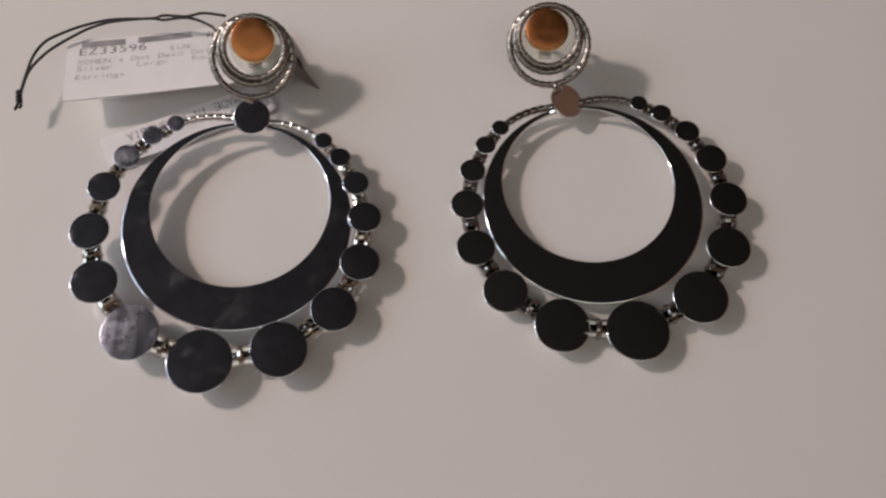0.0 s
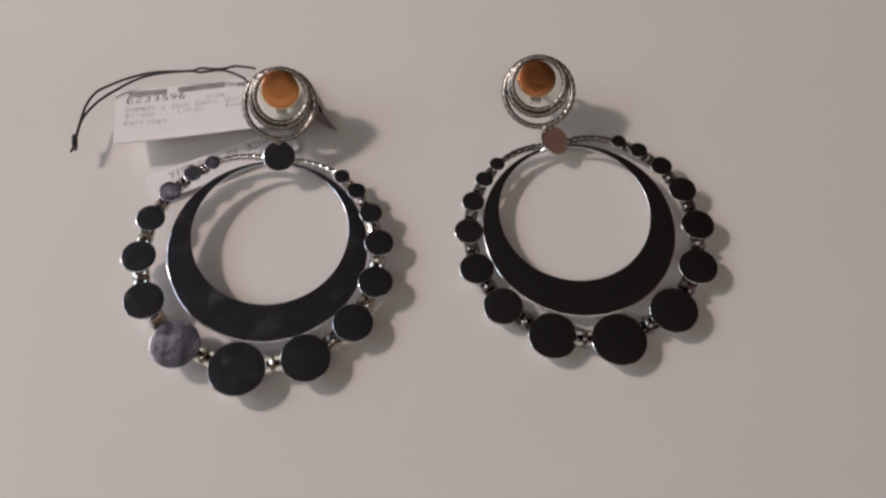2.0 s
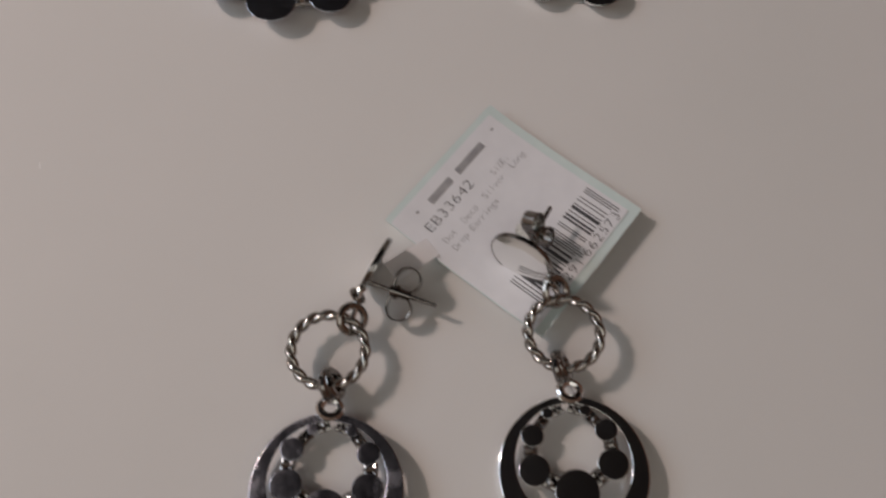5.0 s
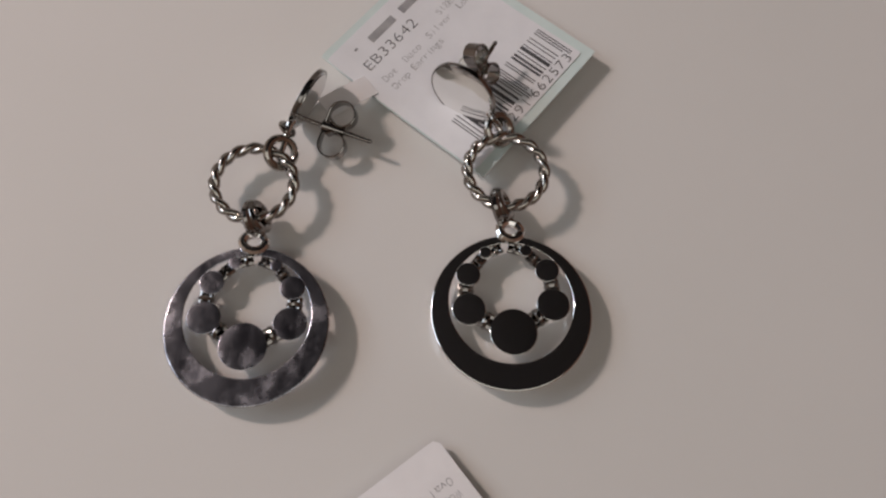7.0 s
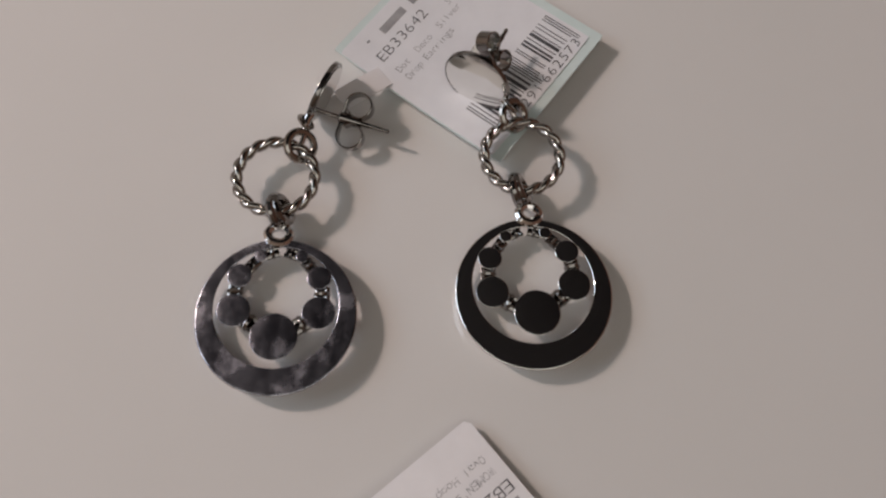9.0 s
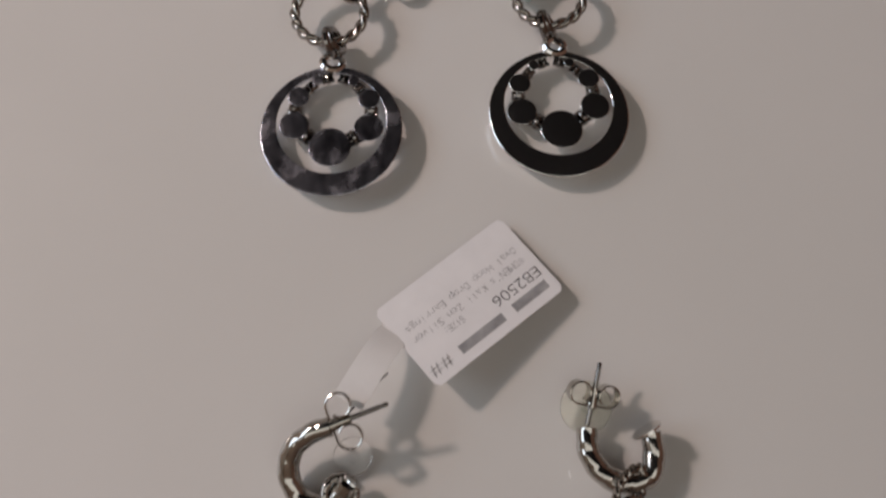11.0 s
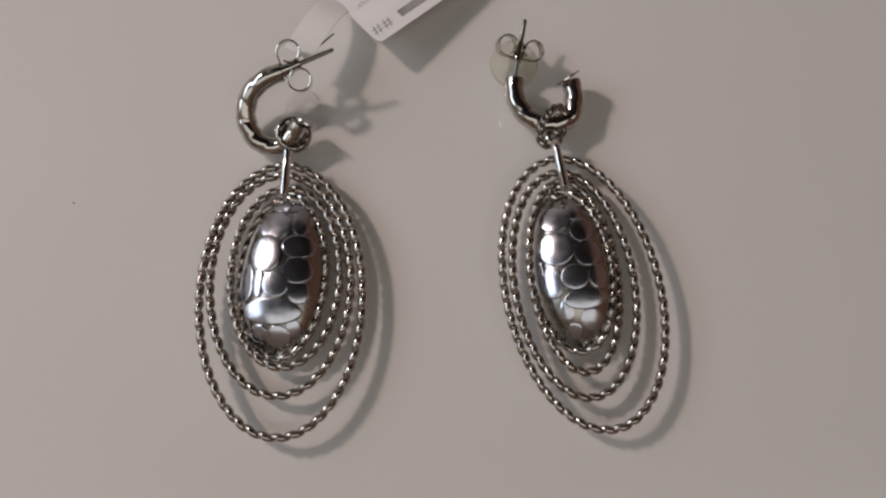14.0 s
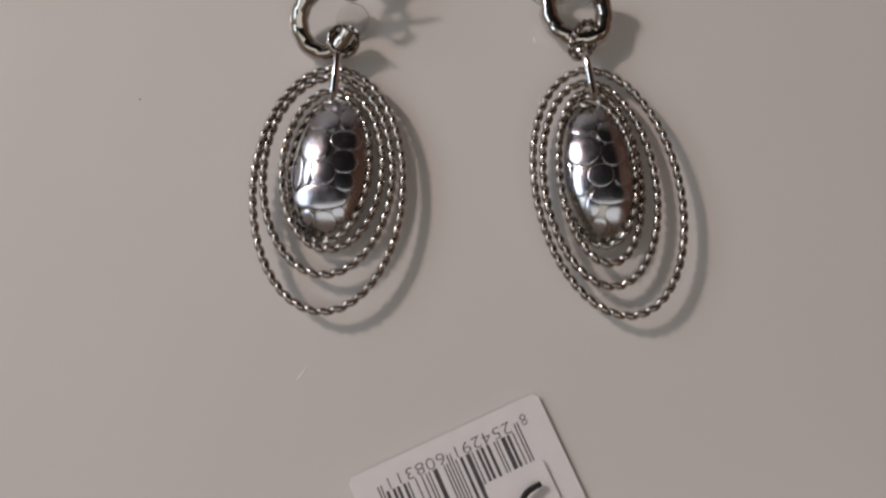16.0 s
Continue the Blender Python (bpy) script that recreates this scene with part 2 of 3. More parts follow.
def disc(r, h, m, edge=0.24, crown=0.02, seg=40, under=0.0):
    """A flat coin with a soft bevel round its face, which lies in the plane z = 0 of m; its sides draw in below by under."""
    e = min(edge, r * 0.16, h * 0.8)
    bevel = [(r - e * (0.707 - math.sin(f)), e * (math.cos(f) - 1)) for f in (radians(a) for a in (45, 36, 27, 18, 9, 0))]
    u = min(under * h, r * 0.35)
    prof = [(0, -h), (r - u - 0.08, -h), (r - u, -h + 0.1)] + bevel
    return lathe(bmesh.new(), prof + [(r - e * 0.78, crown * 0.1), (r * 0.5, crown * 0.8), (0, crown)], seg, m)


def crescent(outer, inner, rise, h, m, n=120):
    """A flat ring whose round hole sits rise above the middle, its rims rounded over and cut in below."""
    bm = bmesh.new()
    rings = []
    turns = [radians(a) for a in (45, 34, 23, 12, 0)]
    for i in range(n):
        f = 2 * math.pi * i / n
        d = Vector((math.cos(f), math.sin(f), 0))
        c = Vector((0, rise, 0))
        p_in = c + d * inner
        q = c.dot(d)
        far = -q + math.sqrt(q * q - rise * rise + outer * outer)
        p_out = c + d * far
        w = far - inner
        e, g = min(0.35, w * 0.2), min(0.2, w * 0.15)
        u = min(0.5, w * 0.25)
        sec = [p_in + d * (u + 0.1) + Vector((0, 0, -h)), p_in + d * u + Vector((0, 0, -h + 0.15))]
        sec += [p_in + d * g * (0.707 - math.sin(a)) + Vector((0, 0, g * (math.cos(a) - 1))) for a in turns]
        sec += [p_in + d * (g * 0.707 + w * 0.04) + Vector((0, 0, 0.004)), p_out - d * (e * 0.707 + w * 0.04) + Vector((0, 0, 0.004))]
        sec += [p_out - d * e * (0.707 - math.sin(a)) + Vector((0, 0, e * (math.cos(a) - 1))) for a in reversed(turns)]
        sec += [p_out - d * u + Vector((0, 0, -h + 0.15)), p_out - d * (u + 0.1) + Vector((0, 0, -h))]
        rings.append([bm.verts.new(m @ p) for p in sec])
    k = len(rings[0])
    for i in range(n):
        a, b = rings[i], rings[(i + 1) % n]
        for j in range(k):
            bm.faces.new((a[j], a[(j + 1) % k], b[(j + 1) % k], b[j]))
    return bm


def connector(p, q, w, m):
    """Two short bars with a web between them and a bead ring round their middle, which join two coins."""
    bm = bmesh.new()
    p, q = Vector(p), Vector(q)
    d = (q - p).normalized()
    s = Vector((-d.y, d.x, 0)) * w
    down = Vector((0, 0, -0.75))
    for sign in (-1, 1):
        tube(bm, [p + s * sign + down, (p + q) / 2 + s * sign * 0.9 + down + Vector((0, 0, 0.15)), q + s * sign + down], w * 0.62, False, 8, m)
    web = Vector((0, 0, -0.18))
    flat = [bm.verts.new(m @ (c + s * k + down + web + Vector((0, 0, h)))) for h in (-0.25, 0.1) for c, k in ((p, -0.9), (p, 0.9), (q, 0.9), (q, -0.9))]
    for f in ((0, 1, 2, 3), (4, 5, 6, 7), (0, 1, 5, 4), (1, 2, 6, 5), (2, 3, 7, 6), (3, 0, 4, 7)):
        bm.faces.new([flat[k] for k in f])
    mid = (p + q) / 2 + down
    ring = [mid + s * 1.25 * math.cos(f) + Vector((0, 0, w * 1.2 * math.sin(f))) for f in np.linspace(0, 2 * math.pi, 12, endpoint=False)]
    tube(bm, ring, w * 0.5, True, 6, m)
    return bm


def butterfly_nut(parent, at, along, up=(0, 0, 1), R=2.0, spread=2.6, half=1.0, mat=None):
    """The clutch on an earring post: a strip whose two ends curl back into wings, and the collar that grips the post."""
    m = frame_of(at, along, up)
    bm = bmesh.new()
    thick = 0.13
    for sign in (-1, 1):
        path = [(Vector((0, sign * spread * k / 4, 0)), Vector((-1, 0, 0))) for k in range(5)]
        for i in range(1, 37):
            f = radians(180 - 320 * i / 36)
            r = R * (1 - 0.16 * i / 36)
            d = Vector((math.cos(f), sign * math.sin(f), 0))
            path.append((Vector((R, sign * spread, 0)) + d * r, d))
        rows = []
        for i, (p, d) in enumerate(path):
            w = half * (0.72 + 0.28 * min(1, i / 8))
            rows.append([bm.verts.new(m @ (p + d * o + Vector((0, 0, z)))) for o, z in ((-thick, -w), (0, -w - thick * 0.5), (thick, -w), (thick, w), (0, w + thick * 0.5), (-thick, w))])
        for a, b in zip(rows, rows[1:]):
            for k in range(6):
                bm.faces.new((a[k], a[(k + 1) % 6], b[(k + 1) % 6], b[k]))
        bm.faces.new(rows[0])
        bm.faces.new(rows[-1])
    nut = part("butterfly_nut", bm, mat or STEEL, parent, "curled silver butterfly clutch")
    part("collar", lathe(bmesh.new(), [(0, -0.45), (R * 0.42, -0.45), (R * 0.52, -0.25), (R * 0.5, 0.2), (R * 0.4, R * 0.7), (R * 0.34, R * 1.5), (0, R * 1.5)], 20, m @ pose(0, 0, 0, 0, 90, 0)), mat or STEEL, nut)
    return nut


def post(parent, a, b, r=0.42):
    a, b = Vector(a), Vector(b)
    d = (b - a).normalized()
    return part("post", tube(bmesh.new(), [a, a + (b - a) * 0.5, b - d * 1.6, b - d * 1.2, b - d * 0.3, b], [r, r, r, r * 0.8, r * 0.95, r * 0.5], False, 10), LINK, parent)


def jump_ring(name, parent, at, normal, R, r, up=(0, 1, 0), b=None, mat=None):
    return part(name, tube(bmesh.new(), loop_points(R, b or R, 28), r, True, 9, facing(at, normal, up)), mat or ROPE, parent)


# ---- the setting ----
def box(bm, x0, y0, z0, x1, y1, z1, bevel=0.0):
    made = bmesh.ops.create_cube(bm, size=1, matrix=Matrix.Translation(((x0 + x1) / 2, (y0 + y1) / 2, (z0 + z1) / 2)) @ Matrix.Diagonal((x1 - x0, y1 - y0, z1 - z0, 1)))
    if bevel:
        es = list({e for v in made["verts"] for e in v.link_edges})
        bmesh.ops.bevel(bm, geom=es, offset=bevel, segments=3, affect="EDGES", profile=0.5)
    return bm


def structure(name, mat, *boxes):
    bm = bmesh.new()
    for b in boxes:
        box(bm, *b)
    return tagged(mesh_object(name, bm, mat), "", "", "", "structure")


# Unseen assumed room; its surfaces shape the bounce light and the silver's reflections.
structure("floor", FLOOR, (-1700, -1500, -790, 1300, 1800, -750))
structure("ceiling", CEILING, (-1700, -1500, 1650, 1300, 1800, 1700))
structure("wall_north", WALL, (-1600, 1700, -750, 1200, 1800, 1650))
structure("wall_south", DARK_WALL, (-1600, -1500, -750, 1200, -1400, 1650))
# Invented trim round the added overhead fill.
structure("overhead_fill_trim", FRAME, (-1420, -470, 1632, 1200, -450, 1650), (-1440, -1400, 1632, -1420, -450, 1650))
structure("wall_east", WARM_WALL, (1200, -1500, -750, 1300, 1800, 1650))
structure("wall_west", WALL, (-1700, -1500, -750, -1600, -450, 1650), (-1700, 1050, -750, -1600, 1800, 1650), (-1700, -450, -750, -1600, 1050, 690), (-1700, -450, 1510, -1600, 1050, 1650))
# Assumed window frame, out of view, round the added west fill.
structure("assumed_window", FRAME, (-1690, -450, 690, -1630, 1050, 730), (-1690, -450, 1470, -1630, 1050, 1510), (-1690, -450, 730, -1630, -410, 1470), (-1690, 1010, 730, -1630, 1050, 1470))

table = thing("table", 0, -50, -750, "glossy white laminate table with a few fine specks", "table")
part("tabletop", box(bmesh.new(), -700, -500, -28, 700, 400, 0, 3), TABLE, table)
for lx in (-650, 600):
    for ly in (-450, 300):
        part("leg", box(bmesh.new(), lx, ly, -750, lx + 50, ly + 50, -28, 2), FRAME, table)


# ---- large round drop earrings ----
ANGLES = (31.5, 58.9, 82.1, 102.8, 119.6, 134.0, 145.2)
RADII = (4.5, 3.7, 3.25, 2.75, 2.2, 1.8, 1.55)


def ribbed_arc(m, R, start, stop, r, ribs):
    """A slim curved bar that swells into short ribs, drawn in to the link disc at its upper end."""
    pts, rad, n = [], [], ribs * 6
    for i in range(n + 1):
        a = radians(start + (stop - start) * i / n)
        k = R - 1.4 * (i / n) ** 2
        pts.append(Vector((k * math.sin(a), -k * math.cos(a), -0.75)))
        rad.append(r * (0.8 + 0.2 * abs(math.sin(math.pi * ribs * i / n)) ** 0.6))
    return tube(bmesh.new(), pts, rad, False, 10, m)


def round_drop_earring(m, swing, tilt, stud_at, stud_normal, stud_roll, gold_tip, smear, hazy, label):
    c = m.translation
    ob = thing("round_drop_earring", c.x, c.y, 0, label, "earring", "large round drop earrings")
    R = 22.3
    spots = [(0.0, 5.1)] + [(s * a, r) for s in (-1, 1) for a, r in zip(ANGLES, RADII)]
    for i, (a, r) in enumerate(spots):
        at = m @ Matrix.Translation((R * math.sin(radians(a)), -R * math.cos(radians(a)), 0)) @ pose(0, 0, 0, random.uniform(-1.8, 1.8), random.uniform(-1.8, 1.8), random.uniform(0, 360))
        part("disc", disc(r, min(1.9, 0.9 + r * 0.25), at, 0.18, seg=40 if r > 2 else 26, under=0.5), HAZY if i in hazy else smear, ob)
    for side in (-1, 1):
        chain = [(0.0, 5.1)] + [(side * a, r) for a, r in zip(ANGLES, RADII)]
        for (a, ra), (b, rb) in zip(chain, chain[1:]):
            pa = Vector((R * math.sin(radians(a)), -R * math.cos(radians(a)), 0))
            pb = Vector((R * math.sin(radians(b)), -R * math.cos(radians(b)), 0))
            d = (pb - pa).normalized()
            part("connector", connector(pa + d * ra * 0.8, pb - d * rb * 0.8, min(1.05, 0.45 + 0.16 * min(ra, rb)), m), STEEL if hazy else LINK, ob)
        part("top_bar", ribbed_arc(m, R, side * 147, side * 174, 0.72, 7), SILVER if hazy else LINK, ob, "slim ribbed silver bar")
    hang = m @ Matrix.Translation((0, 21.1, -0.2)) @ pose(0, 0, 0, 0, 0, swing) @ Matrix.Translation((0, -19.6, 0))
    part("crescent_hoop", crescent(18.7, 14.75, 3.4, 1.1, hang), smear, ob)
    part("link_disc", disc(3.15, 1.6, m @ Matrix.Translation((0, 20.9, 0.7)) @ pose(0, 0, 0, *tilt, 0), under=0.45), smear, ob, "small polished silver link disc")
    s = facing(stud_at, stud_normal) @ pose(0, 0, 0, 0, 0, stud_roll)
    part("outer_ring", twist(bmesh.new(), 6.8, 6.9, 0.6, 30, s, 0.17), WIRE, ob, "twisted silver ring")
    part("middle_ring", twist(bmesh.new(), 5.7, 5.8, 0.58, 26, s @ Matrix.Translation((0, 1.1, 0.15)), 0.17), WIRE, ob, "twisted silver ring")
    part("inner_ring", twist(bmesh.new(), 5.2, 5.2, 0.58, 26, s @ Matrix.Translation((0.15, 1.5, 0.6)) @ pose(0, 0, 0, 5, -4, 0), 0.17), WIRE, ob, "twisted silver ring")
    g = s @ Matrix.Translation((0, 2.6, 1.8)) @ pose(0, 0, 0, gold_tip, 0, 0)
    part("gold_disc", disc(3.6, 0.9, g, 0.22, 0.06), GOLD, ob, "satin orange-gold disc")
    part("setting", lathe(bmesh.new(), [(0, -2.1), (3.4, -2.1), (3.65, -1.8), (3.78, -0.92), (0, -0.92)], 36, g), GOLD_SIDE, ob, "pale gold setting")
    low, link = s @ Vector((0, -7.0, 0)), m @ Vector((0, 23.2, 0.2))
    part("bail", tube(bmesh.new(), [low + Vector((-0.4, 0.4, -0.6)), low + Vector((-0.3, -0.5, 0.3)), (low + link) / 2 + Vector((-0.1, 0, 0.2)), link + Vector((0, 0.3, -0.6)), link + Vector((0, -0.4, -1.2))], [0.4, 0.55, 0.6, 0.55, 0.4], False, 10), SILVER, ob)
    back = g @ Vector((0, 0, -2.1))
    n = Vector(stud_normal).normalized()
    foot = back - n * ((back.z - 0.5) / n.z)
    post(ob, back, foot)
    butterfly_nut(ob, back - n * 2.2, -n, (1, 0, 0), 1.7, 2.2)
    part("plastic_backing", disc(5.0, 0.8, facing(back - n * 0.9 + Vector((0.9, -0.6, 0)), n), 0.25), PLASTIC, ob, "clear plastic backing disc")
    return ob


round_drop_earring(pose(-33.9, 63.5, 4.76, 1.5, 1.74, -5.11), 3.5, (12, 2), (-32.1, 93.8, 10.0), (0.10, -0.45, 0.88), 0, 0, SMEARED, (1, 5, 6, 7), "large silver round drop earring, smeared discs, gold stud, tag tied on")
round_drop_earring(pose(27.57, 69.8, 3.42, 0.8, -0.42, 12.98), -1.7, (10, 20), (19.2, 98.0, 9.8), (-0.08, -0.45, 0.89), 8, -10, SILVER, (), "large silver round drop earring with dark mirror discs and gold stud")

# ---- ring drop earrings ----
DROPS = ((0, -3.4, 3.75), (6.7, 0.65, 2.65), (6.35, 6.4, 1.95), (3.3, 9.95, 1.0))


def ring_drop_earring(c, lean, turn, dots_turn, ring_c, ring_tip, jump, link, stud_c, stud_n, stud_r, foot, post_tip, nut_at, nut_up, nut, smear, face, label):
    ob = thing("ring_drop_earring", c[0], c[1], 0, label, "earring", "ring drop earrings")
    m = pose(c[0], c[1], c[2], 0, lean, turn)
    part("crescent_ring", crescent(12.7, 9.9, 1.5, 1.5, m), smear, ob)
    d = pose(c[0], c[1], c[2], 0, lean, dots_turn) @ Matrix.Translation((0, 0, 0.1))
    for x, y, r in DROPS:
        for s in ((1,) if x == 0 else (-1, 1)):
            part("disc", disc(r, 1.0 + 0.15 * r, d @ Matrix.Translation((s * x, y, 0)) @ pose(0, 0, 0, random.uniform(-1.5, 1.5), random.uniform(-1.5, 1.5), random.uniform(0, 360)), 0.15, under=0.45), smear, ob)
    for s in (-1, 1):
        chain = [(s * x, y, r) for x, y, r in DROPS] + [(0, 11.1, 0.8)]
        for a, b in zip(chain, chain[1:]):
            pa, pb = Vector((a[0], a[1], 0)), Vector((b[0], b[1], 0))
            w = (pb - pa).normalized()
            out = Vector((s * 0.4, 0, 0)) if b[2] > 1.5 else Vector((0, 0, 0))
            part("connector", connector(pa + w * a[2] * 0.75 + out, pb - w * b[2] * 0.75 + out, 0.46 + 0.17 * b[2], d), LINK, ob)
    top = m @ Vector((0, 13.6, -0.2))
    jump_ring("bail", ob, top, (0.15, 0.1, 1), 1.75, 0.8, (0, 1, 0), 1.5, SILVER)
    part("twisted_ring", rope(bmesh.new(), 6.4, 6.35, 1.02, 8, Matrix.Translation(ring_c) @ pose(0, 0, 0, *ring_tip, 0), 2, 12, 18), ROPE, ob, "twisted silver ring")
    jump_ring("jump_ring", ob, link, (0.95, 0.1, 0.35), 2.3, 0.8, (0, 1, 0), None, LINK)
    jump_ring("jump_ring", ob, Vector(link) + Vector((0.9, 0.3, 0.1)), (0.85, 0.25, 0.45), 2.2, 0.75, (0, 1, 0), None, LINK)
    jump_ring("jump_ring", ob, jump, (0.5, -0.3, 0.8), 2.4, 0.7, (0, 1, 0))
    s = facing(stud_c, stud_n, (0.2, 0.2, 1))
    part("stud_disc", disc(stud_r, 0.8, s, 0.25, 0.1), face, ob, "plain polished silver stud disc")
    # Added dark ring outlining the disc, in place of dark reflections on its edge.
    part("stud_rim", lathe(bmesh.new(), [(stud_r - 0.2, 0.02), (stud_r + 0.03, 0.0), (stud_r + 0.07, -0.08), (stud_r + 0.07, -0.78), (stud_r - 0.1, -0.86), (stud_r - 0.3, -0.86)], 48, s), LINK, ob, "dark edge of the stud disc")
    n = Vector(stud_n).normalized()
    part("stud_back", disc(stud_r * 0.9, 0.3, s @ Matrix.Translation((0, 0, -0.79)) @ pose(0, 0, 0, 180, 0, 0) @ Matrix.Translation((0, 0, 0.25)), 0.1, -0.2), SILVER, ob, "dull silver back of the stud")
    a = Vector(stud_c) - n * 0.8 + Vector(foot)
    b = Vector(post_tip)
    post(ob, a, b)
    butterfly_nut(ob, a + (b - a) * nut_at, b - a, nut_up, *nut)
    way = (Vector(jump) + Vector((0, 0, 0.5)) - Vector(stud_c))
    way = (way - n * way.dot(n)).normalized()
    rim = Vector(stud_c) + way * (stud_r - 0.4) - n * 0.45
    part("stud_tail", tube(bmesh.new(), [rim - way * 0.4, rim + way * 0.9, rim + (Vector(jump) - rim) * 0.6, Vector(jump) + (Vector(jump) - rim) * 0.1], [0.9, 0.75, 0.6, 0.5], False, 10), SILVER, ob)
    jump_ring("stud_loop", ob, rim + way * 1.4, (0.6, 0.4, 0.5), 1.3, 0.45)
    return ob


ring_drop_earring((-20.0, -56.1, 3.6), -2.6, 0, -3.4, (-20.7, -32.7, 4.6), (0, 0), (-16.8, -27.0, 4.6), (-20.3, -38.7, 4.3), (-13.3, -17.0, 5.6), (-0.87, 0.46, 0.145), 5.5, (-1.4, -2.4, -2.0), (-2.0, -24.3, 4.3), 0.34, (0.2, -0.36, 0.9), (2.35, 2.6, 1.1, LINK), CLOUDED, FACE, "silver ring drop earring with smeared face, lying on its clutch")
ring = ring_drop_earring((21.05, -52.8, 3.6), 0, 0, 4.6, (20.3, -29.3, 5.2), (0, 0), (19.3, -21.6, 5.2), (19.1, -35.3, 4.4), (12.8, -16.7, 7.9), (-0.52, -0.84, 0.13), 6.0, (0, 0, 0), (18.6, -6.4, 8.4), 0.38, (0.70, -0.44, 0.555), (1.9, 2.2, 1.25, LINK), SILVER, FACE, "silver ring drop earring, dark mirror face, stud leaning on tag")

part("plastic_backing", disc(2.5, 0.9, facing((14.4, -11.6, 8.0), (-0.4, -0.6, 0.69)), 0.25), PLASTIC, ring, "small yellowish plastic backing")

# ---- oval hoop drop earrings ----
PEBBLES = ((-1.2, 8.2, 2.5, 2.1), (3.0, 9.0, 1.2, 2.2), (-2.0, 3.3, 2.3, 2.8), (3.1, 4.6, 2.3, 1.8), (3.2, 0.5, 2.1, 2.0), (0.0, -2.0, 1.9, 2.0), (-5.0, -1.6, 1.1, 2.8), (-2.9, -1.8, 0.9, 2.1), (3.7, -3.2, 1.5, 1.6), (-0.4, -6.4, 4.2, 1.9), (-2.7, -9.9, 1.4, 1.2), (0.6, -10.4, 1.8, 1.5), (3.1, -8.9, 1.0, 1.2), (0.5, 11.7, 2.2, 1.0)), (
    (-1.4, 8.7, 2.4, 1.9), (1.8, 10.0, 1.0, 1.6), (2.6, 6.2, 1.6, 1.8), (-1.8, 3.4, 2.6, 2.6), (3.0, 2.0, 1.8, 2.0), (-3.2, -2.2, 1.4, 2.5), (0.4, -1.9, 2.0, 1.9), (4.0, -2.2, 1.2, 1.8), (1.5, -5.7, 3.0, 1.5), (2.0, -9.2, 1.6, 1.7), (-1.7, -7.3, 1.0, 1.6), (-5.3, -0.2, 0.8, 3.0), (-1.0, -10.7, 1.1, 1.2))


def oval_drop_earring(pebbles, label, rings, pend, bar, hoop, coil, cap, post_ends, nut_at, nut_up, nut, thick, coil_r, coil_w):
    c = pend[0]
    ob = thing("oval_drop_earring", c[0], c[1], 0, label, "earring", "oval hoop drop earrings")
    for name, at, a, b, turn, tip in rings:
        part(name, twist(bmesh.new(), a - 0.74, b - 0.74, 0.76, int(round(2 * math.pi * math.sqrt((a * a + b * b) / 2) / 2.45)), pose(*at, *tip, turn), 0.6, 1, 18, 14, 1.7), CHAIN, ob)
    (x, y, z), a, b, turn, lean = pend
    m = pose(x, y, z, 0, lean, turn)
    dome = lambda u, v: 4.5 * max(0.0, 1 - (u / a) ** 2 - (v / b) ** 2) ** 0.58 - 0.03 * max(0.0, -v - 7) ** 2
    # a pebble is flatter than the dome under it
    cap_ = lambda u, v, p, q: 0.55 * dome(u + p, v + q) + 0.45 * (dome(u, v) + 0.75 * (dome(u + p * 0.3, v + q * 0.3) - dome(u - p * 0.3, v - q * 0.3)) / 0.6)
    bm = bmesh.new()
    prof, seg = [], 48
    for zz, f in ((-1.6, 0.0), (-1.5, 0.6), (-0.8, 0.9), (0.0, 0.985)):
        prof.append((f, zz))
    for f in (0.93, 0.85, 0.72, 0.55, 0.3, 0.0):
        prof.append((f, None))
    rows = []
    for f, zz in prof:
        if f == 0:
            rows.append([bm.verts.new(m @ Vector((0, 0, 4.2 if zz is None else zz)))])
        else:
            rows.append([bm.verts.new(m @ Vector((a * f * math.cos(2 * math.pi * k / seg), b * f * math.sin(2 * math.pi * k / seg), dome(a * f * math.cos(2 * math.pi * k / seg), b * f * math.sin(2 * math.pi * k / seg)) - 0.3 if zz is None else zz))) for k in range(seg)])
    for p, q in zip(rows, rows[1:]):
        for k in range(seg):
            k2 = (k + 1) % seg
            bm.faces.new([v for v in ((p[0], q[k2], q[k]) if len(p) == 1 else (p[k], p[k2], q[0]) if len(q) == 1 else (p[k], p[k2], q[k2], q[k]))])
    body = part("pendant", bm, GROUND, ob, "domed silver pendant")
    part("pendant_rim", twist(bmesh.new(), a - 0.1, b - 0.1, 0.7, 28, m @ Matrix.Translation((0, 0, 0.5)), 0.5, 1, 16, 14, 1.7), CHAIN, body)
    for px, py, rx, ry in pebbles:
        px, rx, ry = px * 1.06, rx * 1.13, ry * 1.09
        bm = bmesh.new()
        rings_ = []
        for f, lift in ((1.05, -0.6), (1.05, -0.02), (1.03, 0.03), (0.97, 0.055), (0.82, 0.085), (0.6, 0.11), (0.3, 0.13)):
            rings_.append([bm.verts.new(m @ Vector((px + rx * f * math.cos(t), py + ry * f * math.sin(t), cap_(px, py, rx * f * math.cos(t), ry * f * math.sin(t)) + lift))) for t in np.linspace(0, 2 * math.pi, 22, endpoint=False)])
        mid = bm.verts.new(m @ Vector((px, py, dome(px, py) + 0.135)))
        for p, q in zip(rings_, rings_[1:]):
            for k in range(22):
                bm.faces.new((p[k], p[(k + 1) % 22], q[(k + 1) % 22], q[k]))
